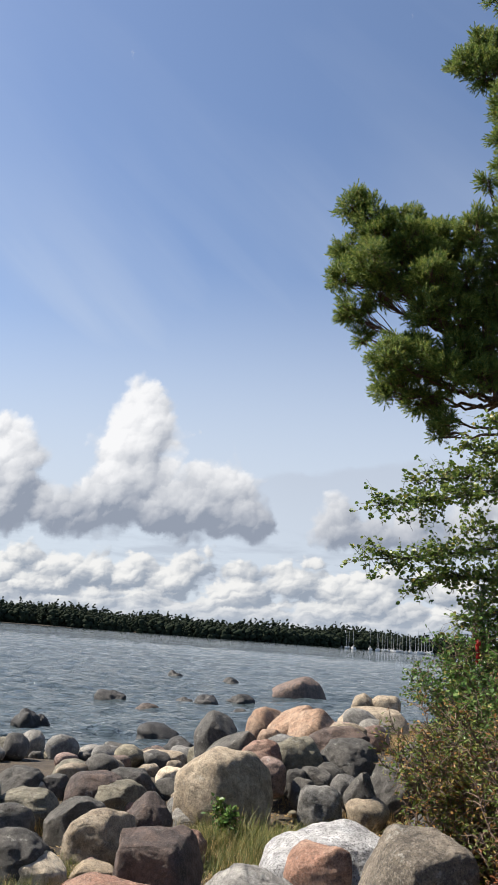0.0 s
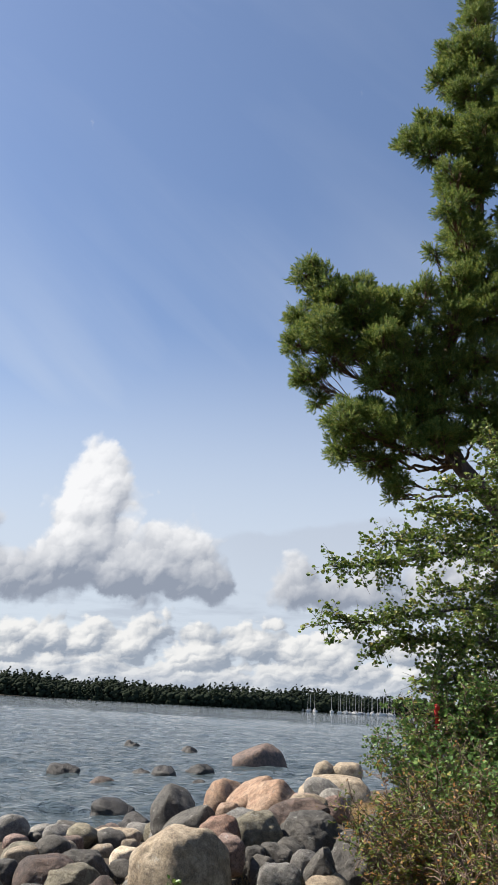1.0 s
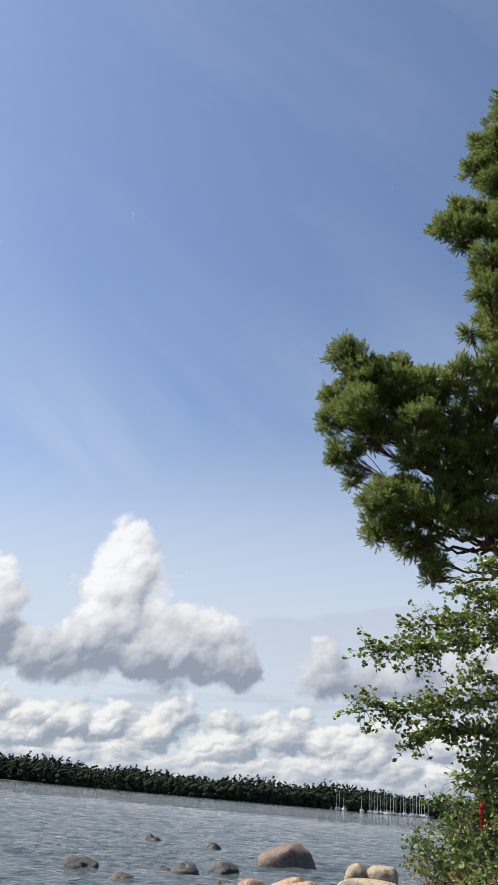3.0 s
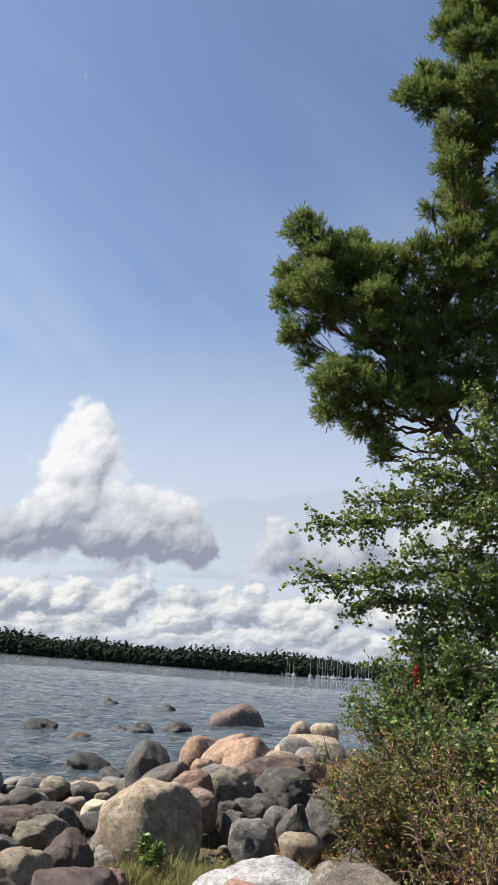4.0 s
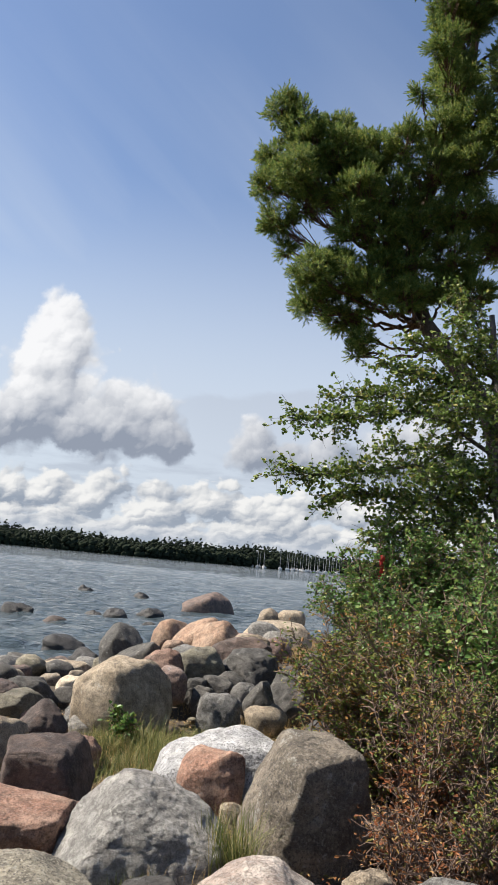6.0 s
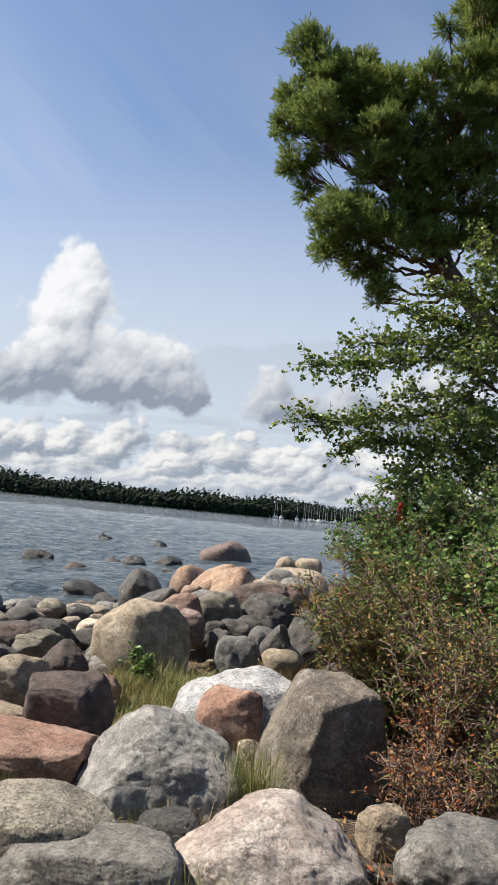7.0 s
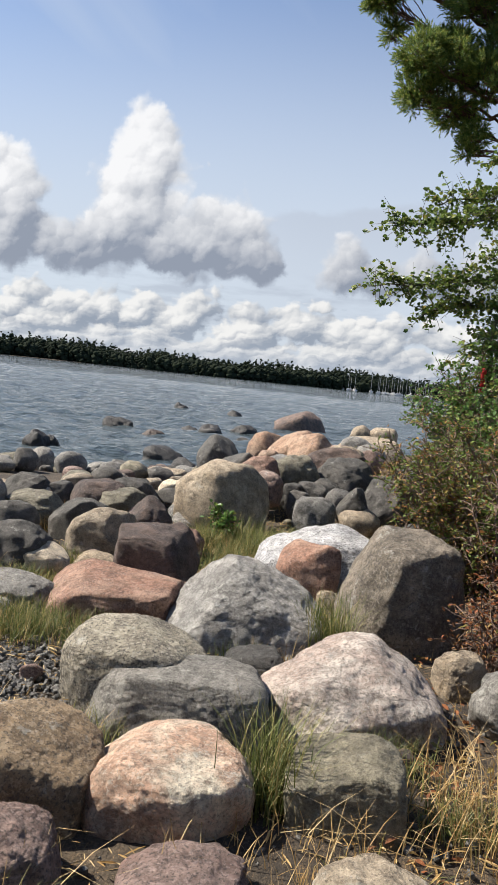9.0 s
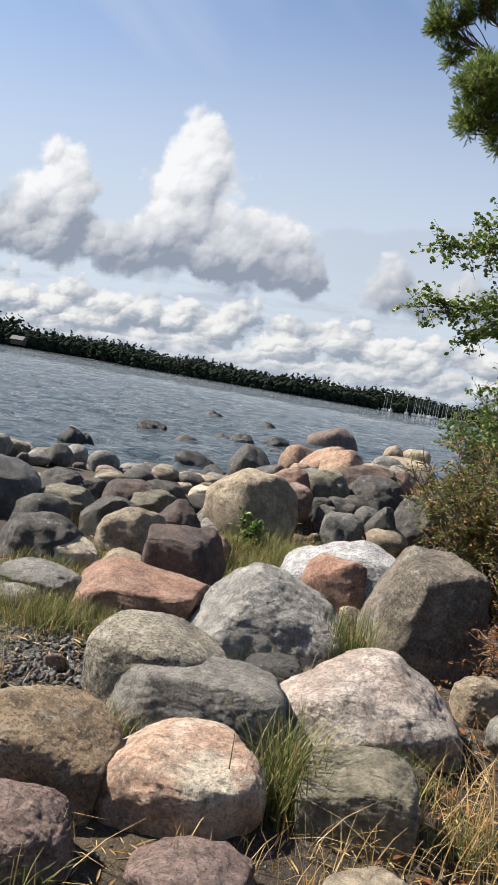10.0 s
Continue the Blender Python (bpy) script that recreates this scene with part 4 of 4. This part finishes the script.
# ---- leafy growth ----
def leafy(limbs, rng, heap_leaf, heap_twig, base, per_metre, twig_len, leaf_size, shape=LEAF, start=0.15, droop=0.0, step=0.035):
    """Twigs off the limbs, and leaves along the twigs."""
    for L in limbs:
        s = np.linalg.norm(np.diff(L, axis=0), axis=1).sum()
        for f in rng.uniform(start, 1.0, int(per_metre * s)):
            i = f * (len(L) - 1)
            j = min(int(i), len(L) - 2)
            p0 = L[j] + (i - j) * (L[j + 1] - L[j])
            along = (L[j + 1] - L[j]) / (np.linalg.norm(L[j + 1] - L[j]) + 1e-9)
            d = along * 0.6 + rng.normal(size=3) * (0.75, 0.75, 0.55) + (0, 0, 0.12 - droop)
            d /= np.linalg.norm(d)
            length = rng.uniform(0.4, 1.0) * twig_len * (1.15 - 0.45 * f)
            T = bent([p0, p0 + d * length * 0.5 + (0, 0, 0.02), p0 + d * length + (0, 0, -0.06 * length)], 5, 0.008, rng)
            V, F = tube((T - base)[::2], (0.005, 0.0035, 0.002), 3)
            heap_twig.add(V, F)
            n = max(3, int(length / step))
            g = rng.uniform(0.15, 1.0, n)
            P = np.stack([np.interp(g * 4, range(5), T[:, m]) for m in range(3)], 1) + rng.normal(0, 0.012, (n, 3))
            V, F = scatter(shape, LEAF_F, P - base, facing_leaves(n, rng), rng.uniform(0.65, 1.15, n) * leaf_size)
            heap_leaf.add(V, F)


def build_alder():
    rng = np.random.default_rng(21)
    base = np.array((4.3, 11.0, 0.6))
    tree = tagged(empty("alder_tree", base), "alder tree with glossy round green leaves and spreading limbs", "tree")
    V, F = tube(bent([(4.3, 11.0, 0.45), (4.15, 11.0, 1.6), (3.98, 11.0, 3.8), (3.9, 11.1, 5.0), (3.8, 11.2, 6.2)], 24, 0.01, rng) - base, np.linspace(0.13, 0.04, 24), 10)
    link_mesh("trunk", V, F, alder_bark, tree, "grey-brown alder trunk")
    lines = [[(3.92, 11.0, 4.0), (3.05, 10.7, 4.5), (2.52, 10.4, 4.53), (1.76, 10.1, 4.27), (0.95, 9.8, 4.10)],
             [(3.95, 11.0, 3.4), (3.01, 10.7, 3.84), (1.92, 10.4, 3.63), (0.80, 10.1, 3.42)],
             [(3.9, 11.0, 4.4), (3.41, 10.7, 4.84), (2.64, 10.4, 5.02), (2.07, 10.1, 4.97)],
             [(3.97, 11.0, 2.9), (2.96, 10.7, 3.34), (1.86, 10.4, 3.34), (1.45, 10.1, 3.12)],
             [(3.86, 11.0, 5.2), (3.15, 10.7, 5.41), (2.46, 10.4, 5.45)],
             [(3.88, 11.0, 4.7), (2.26, 10.7, 4.75), (1.50, 10.4, 4.55)],
             [(3.95, 11.1, 3.7), (3.2, 11.4, 4.2), (2.3, 11.5, 4.1)],
             [(3.9, 11.1, 3.1), (3.2, 10.4, 3.5), (2.5, 10.2, 3.2), (2.2, 10.1, 2.95)],
             [(3.9, 11.1, 4.9), (3.5, 10.4, 5.3), (3.0, 10.2, 5.7)],
             [(3.9, 11.1, 2.6), (3.3, 10.6, 2.9), (2.6, 10.4, 2.7)],
             [(3.9, 11.0, 5.4), (3.4, 10.8, 6.0), (3.2, 10.7, 6.3)],
             [(3.95, 11.0, 2.7), (3.2, 10.2, 3.1), (2.5, 9.8, 2.9), (2.0, 9.7, 2.75)],
             [(3.95, 11.0, 3.2), (3.5, 10.1, 3.7), (3.0, 9.8, 3.6), (2.6, 9.7, 3.5)],
             [(3.92, 11.0, 4.1), (3.6, 10.2, 4.6), (3.1, 9.9, 4.5), (2.7, 9.8, 4.3)]]
    limbs = []
    for L in lines:
        P = bent(L, 16, 0.02, rng)
        limbs.append(P)
        V, F = tube(P - base, np.linspace(0.032, 0.006, 16), 6)
        link_mesh("limb", V, F, alder_bark, tree)
    leaves, twigs = Heap(), Heap()
    leafy(limbs, rng, leaves, twigs, base, 58, 0.58, 0.066)
    twigs.link("branchwork", alder_bark, tree)
    leaves.link("crown", alder_leaf, tree, "glossy rounded green leaves", False)


build_alder()


def shrub(name, label, foot, spread, height, stems, per_metre, twig_len, leaf_size, mats, seed, lean=(0, 0), shape=LEAF, thick=0.012):
    """A shrub of many stems; mats: leaf materials, the first for the lower part, the last for the tips."""
    rng = np.random.default_rng(seed)
    base = np.array(foot, float)
    thing = tagged(empty(name, base), label, "shrub")
    heaps, twigs = [Heap() for _ in mats], Heap()
    for _ in range(stems):
        a = rng.uniform(0, 6.28)
        r = math.sqrt(rng.random())
        tip = base + (lean[0] + spread[0] * r * math.cos(a), lean[1] + spread[1] * r * math.sin(a), height * rng.uniform(0.6, 1.0) * (1.05 - 0.3 * r))
        root = base + (rng.normal(0, spread[0] * 0.22), rng.normal(0, spread[1] * 0.22), -0.05)
        mid = root * 0.45 + tip * 0.55 + rng.normal(0, 0.08, 3) + ((root - tip) * (0.12, 0.12, 0))
        P = bent([root, mid, tip], 14, 0.012, rng)
        V, F = tube(P - base, np.linspace(thick, 0.003, 14), 5)
        link_mesh("stem", V, F, twig_bark, thing)
        cut = [int(round(k * 13 / len(mats))) for k in range(len(mats) + 1)]
        for k, heap in enumerate(heaps):
            leafy([P[max(cut[k], 1): cut[k + 1] + 1]], rng, heap, twigs, base, per_metre * (0.6 if k == 0 else 1.15), twig_len, leaf_size, shape, start=0.0)
    twigs.link("branchwork", twig_bark, thing)
    for heap, mat in zip(heaps, mats):
        if heap.V:
            heap.link("foliage", mat, thing, mat.name.replace("_", " "), False)
    return thing


shrub("shrub", "dense green bush with small rounded leaves on the shore", (2.45, 9.7, 0.6), (1.15, 0.8), 2.55, 84, 34, 0.40, 0.050, (green_leaf, green_leaf), 31)
shrub("shrub", "green bush beside the alder with small leaves", (3.5, 9.0, 0.6), (0.9, 0.8), 2.7, 50, 32, 0.42, 0.052, (green_leaf, green_leaf), 32)
shrub("shrub", "autumn shrub with brown and olive leaves on thin bare stems", (1.78, 5.05, 0.64), (0.56, 0.5), 1.35, 40, 30, 0.24, 0.036, (brown_leaf, brown_leaf, turning_leaf), 33, lean=(0.12, 0.25), shape=NARROW, thick=0.011)
shrub("shrub", "tangled shrub with withering brown-green leaves", (1.74, 6.5, 0.64), (0.86, 0.7), 1.62, 84, 34, 0.28, 0.042, (turning_leaf, turning_leaf, turning_leaf), 34, shape=NARROW, thick=0.008)
shrub("shrub", "leafy green shrub with a few yellowed leaves", (2.5, 6.2, 0.66), (0.60, 0.6), 1.95, 56, 32, 0.30, 0.048, (turning_leaf, green_leaf, green_leaf), 35, thick=0.008)
shrub("shrub", "low tangle of dead reddish-brown leaves and bare twigs", (1.58, 4.55, 0.64), (0.30, 0.35), 0.62, 26, 22, 0.18, 0.030, (brown_leaf, brown_leaf), 36, shape=NARROW, thick=0.005)
shrub("shrub", "dead brown undergrowth with bare grey stems", (2.05, 4.7, 0.66), (0.42, 0.4), 0.85, 34, 22, 0.22, 0.032, (brown_leaf, turning_leaf), 37, shape=NARROW, thick=0.006)
shrub("shrub", "dense olive thicket with a few rust-red leaves", (2.15, 7.6, 0.62), (0.85, 0.6), 1.75, 64, 32, 0.32, 0.048, (turning_leaf, green_leaf, green_leaf), 39, thick=0.008)


# ---- grass ----
def blades(places, length, mat_list, rng, lean=0.5, wide=0.005):
    n = len(places)
    a = rng.uniform(0, 6.28, n)
    h = length * rng.uniform(0.5, 1.1, n)
    b = rng.uniform(0.1, 1.0, n) * lean
    out = np.stack([np.cos(a), np.sin(a), 0 * a], 1)
    side = np.stack([-np.sin(a), np.cos(a), 0 * a], 1)
    V = []
    for s in (0.0, 0.35, 0.7, 1.0):
        c = places + out * (h * b * s ** 2)[:, None] + np.stack([0 * h, 0 * h, h * s * (1 - 0.35 * b * s)], 1)
        w = wide * (1.0, 0.85, 0.55, 0.06)[(0.0, 0.35, 0.7, 1.0).index(s)]
        V += [c - side * w / 2, c + side * w / 2]
    V = np.stack(V, 1).reshape(-1, 3)
    F = np.array([(0, 1, 3, 2), (2, 3, 5, 4), (4, 5, 7, 6)])[None] + (np.arange(n) * 8)[:, None, None]
    return V, F.reshape(-1, 4)


def meadow(name, label, centres, mat, seed, per, spread, length, lean=0.5, wide=0.005):
    rng = np.random.default_rng(seed)
    heap = Heap()
    for x, y, size in centres:
        n = int(per * size)
        p = np.stack([x + rng.normal(0, spread * size ** 0.5, n), y + rng.normal(0, spread * size ** 0.5, n)], 1)
        P = np.c_[p, ground_z(p[:, 0], p[:, 1]) - 0.02]
        heap.add(*blades(P, length * rng.uniform(0.8, 1.1), [mat], rng, lean, wide))
    tagged(heap.link(name, mat, smoothed=False), label, "grass", kind="stuff")


rng = np.random.default_rng(3)
tall = [(rng.uniform(-0.6, 0.75), rng.uniform(6.7, 7.3), rng.uniform(0.5, 1.2)) for _ in range(14)]
meadow("grass", "long bent green grass blades in front of the round boulders", tall, fresh_grass, 45, 90, 0.10, 0.34, 1.0, 0.006)
green = [(0.46, 3.05, 1.5), (0.50, 3.12, 1.2), (0.63, 4.56, 1.2), (0.58, 4.66, 0.9), (0.68, 4.64, 0.7)]
meadow("grass", "tall green grass tufts with yellow tips between boulders", green, fresh_grass, 40, 170, 0.055, 0.40, 0.75, 0.0055)
green = [(-0.15, 6.9, 2.0), (0.2, 7.1, 2.0), (-0.4, 7.0, 1.5), (0.1, 6.6, 1.5), (0.75, 7.0, 1.2), (-0.2, 6.5, 1.5), (0.45, 6.9, 1.5), (-0.9, 4.45, 1.2), (-1.1, 4.5, 1.2)]
green += [(rng.uniform(-0.6, 0.95), rng.uniform(6.2, 7.35), 2.2) for _ in range(16)]
green += [(rng.uniform(-1.6, -0.85), rng.uniform(4.3, 5.2), 1.2) for _ in range(8)]
green += [(rng.uniform(-1.8, 1.2), rng.uniform(2.3, 8.0), rng.uniform(0.15, 0.5)) for _ in range(60)]
meadow("grass", "short green grass on the ground between the boulders", green, fresh_grass, 41, 400, 0.12, 0.18, 0.8)
dry = [(0.92, 2.98, 0.5), (1.08, 3.14, 1.6), (1.25, 3.35, 1.8), (1.4, 3.2, 1.2), (1.2, 2.95, 0.9), (1.5, 4.1, 1.2), (0.62, 2.84, 0.35), (0.78, 2.80, 0.25), (-0.16, 2.45, 0.6), (0.22, 2.6, 0.3)]
meadow("dry_grass", "bent golden dry grass beside the stones", dry, dry_grass, 43, 52, 0.10, 0.30, 1.3, 0.0042)
dry = [(-1.2, 4.4, 2.0), (-1.0, 5.1, 2.0), (-1.5, 4.2, 1.5), (0.6, 4.7, 0.5), (-0.45, 5.0, 0.5), (-0.35, 5.0, 0.5), (0.0, 6.8, 1.0), (1.5, 10.5, 1.5), (1.8, 12.5, 2.0), (1.4, 14.0, 2.0), (1.2, 16.0, 2.0), (1.9, 15.0, 2.0), (1.5, 11.6, 1.5)]
dry += [(rng.uniform(-0.6, 0.95), rng.uniform(6.2, 7.35), 1.2) for _ in range(10)]
dry += [(rng.uniform(1.0, 2.6), rng.uniform(10.5, 20.0), 2.5) for _ in range(24)]
dry += [(rng.uniform(-2.2, 1.4), rng.uniform(2.3, 9.0), rng.uniform(0.15, 0.6)) for _ in range(90)]
meadow("dry_grass", "straw-coloured dry grass stems among the stones", dry, dry_grass, 42, 100, 0.12, 0.20, 0.8, 0.004)


def litter():
    """Straw and dead leaves that lie on the soil."""
    rng = np.random.default_rng(44)
    n = 9000
    x, y = np.r_[rng.uniform(-1.8, 2.2, n), rng.normal(1.1, 0.32, 2500)], np.r_[rng.uniform(2.0, 9.5, n), rng.normal(8.9, 0.55, 2500)]
    P = np.stack([x, y, ground_z(x, y) + rng.uniform(0.0, 0.035, len(x))], 1)
    T = facing_leaves(len(x), rng, 2.0)
    T[:, 2, 0] *= 0.3
    V, F = scatter(LEAF * (1, 0.16, 0.3), LEAF_F, P, T, rng.uniform(0.03, 0.09, len(x)))
    tagged(link_mesh("straw_litter", V, F, dry_grass, smoothed=False), "scattered straw and dead stems on the soil", "litter", kind="stuff")
    x, y = rng.uniform(0.8, 2.4, 2600), rng.uniform(2.6, 7.5, 2600)
    P = np.stack([x, y, ground_z(x, y) + rng.uniform(0.0, 0.03, len(x))], 1)
    V, F = scatter(NARROW, LEAF_F, P, facing_leaves(len(x), rng, 1.5), rng.uniform(0.025, 0.05, len(x)))
    tagged(link_mesh("leaf_litter", V, F, brown_leaf, smoothed=False), "fallen brown leaves under the shrubs", "litter", kind="stuff")


litter()
shrub("seedling", "small yellow-green seedling in front of a round boulder", (-0.36, 7.1, 0.62), (0.16, 0.1), 0.45, 6, 60, 0.12, 0.05, (green_leaf, green_leaf), 38, thick=0.005)




# ---- marina across the lake ----
def build_boat():
    boat = tagged(empty("sailing_boat"), "moored white sailing boat with a bare mast", "boat", group="boats in the marina")
    bm = bmesh.new()
    ring = []
    for s in (-4.0, -2.6, 0, 2.4, 3.8, 4.6):
        w = 1.25 * max(0.04, 1 - (max(0, s) / 4.7) ** 2) * (0.85 if s < -3 else 1)
        ring.append([bm.verts.new((p, s, q)) for p, q in ((-w, 1.0), (-w * 0.8, 0.1), (0, -0.25), (w * 0.8, 0.1), (w, 1.0))])
    for a, b in zip(ring, ring[1:]):
        for i in range(5):
            j = (i + 1) % 5
            bm.faces.new((a[i], a[j], b[j], b[i]))
    bm.faces.new(ring[0]), bm.faces.new(ring[-1][::-1])
    part("hull", bm, boat_white, boat)
    bm = bmesh.new()
    bmesh.ops.create_cube(bm, size=1, matrix=Matrix.LocRotScale((0, 0.3, 1.25), None, (1.3, 3.0, 0.55)))
    bmesh.ops.bevel(bm, geom=bm.edges[:], offset=0.12, segments=2, affect="EDGES")
    part("cabin", bm, boat_white, boat)
    V, F = tube([(0, 0.6, 0.8), (0, 0.6, 6.0), (0, 0.6, 12.0)], (0.11, 0.10, 0.07), 6)
    mast = link_mesh("mast", V, F, mast_metal, boat)
    V, F = tube([(0, 0.5, 2.0), (0, -1.5, 2.0), (0, -3.2, 2.05)], (0.10, 0.12, 0.10), 6)
    link_mesh("boom", V, F, boat_white, mast)
    return boat


boat = build_boat()
rng = np.random.default_rng(8)
berths = [2.0, 4.5, 6.5, 9.0, 18.7] + list(np.arange(22, 56, 1.7))
for k, bx in enumerate(berths):
    m = pose(bx + rng.uniform(-0.4, 0.4), 468 + rng.uniform(-6, 4), 0.1, 0, 0, rng.uniform(-20, 20)) @ Matrix.Scale(rng.uniform(0.7, 1.1), 4)
    if k:
        other = copy_thing(boat, m)
        other.scale = [m.to_scale()[0]] * 3
    else:
        boat.matrix_basis = m


# ---- marker on the shore, house across the lake ----
def build_marker():
    post = tagged(empty("marker_post", (2.13, 9.45, 0.58)), "red and white striped post half hidden by the bush", "post")
    z = 0.0
    for k, mat in enumerate((white_paint, red_paint) * 4):
        V, F = tube([(0, 0, z), (0, 0, z + 0.12), (0, 0, z + 0.24)], (0.03, 0.03, 0.03), 12)
        link_mesh("band", V, F, mat, post, "red painted band" if mat is red_paint else "white painted band")
        z += 0.24
    bm = bmesh.new()
    bmesh.ops.create_uvsphere(bm, u_segments=12, v_segments=6, radius=0.04, matrix=Matrix.Translation((0, 0, z)))
    part("cap", bm, red_paint, post, smoothed=True)


build_marker()


def build_house():
    house = tagged(empty("house", (-197, 397, 1.2)), "small brown house among trees on the opposite shore", "house")
    bm = bmesh.new()
    bmesh.ops.create_cube(bm, size=1, matrix=Matrix.LocRotScale((0, 0, 1.4), None, (7, 5, 2.8)))
    bmesh.ops.bevel(bm, geom=bm.edges[:], offset=0.05, segments=1, affect="EDGES")
    part("wall", bm, pine_bark, house, "brown boarded wall")
    bm = bmesh.new()
    pts = [(-3.9, -3.0, 2.7), (3.9, -3.0, 2.7), (3.9, 3.0, 2.7), (-3.9, 3.0, 2.7), (-3.9, 0, 4.9), (3.9, 0, 4.9)]
    v = [bm.verts.new(c) for c in pts]
    for f in ((0, 1, 5, 4), (2, 3, 4, 5), (0, 4, 3), (1, 2, 5), (0, 3, 2, 1)):
        bm.faces.new([v[i] for i in f])
    part("roof", bm, roof_tin, house, "dark pitched roof")
    for wx in (-2.2, 0.0, 2.2):
        bm = bmesh.new()
        bmesh.ops.create_cube(bm, size=1, matrix=Matrix.LocRotScale((wx, -2.52, 1.6), None, (0.9, 0.1, 1.1)))
        part("window", bm, black, house, "dark window")


build_house()
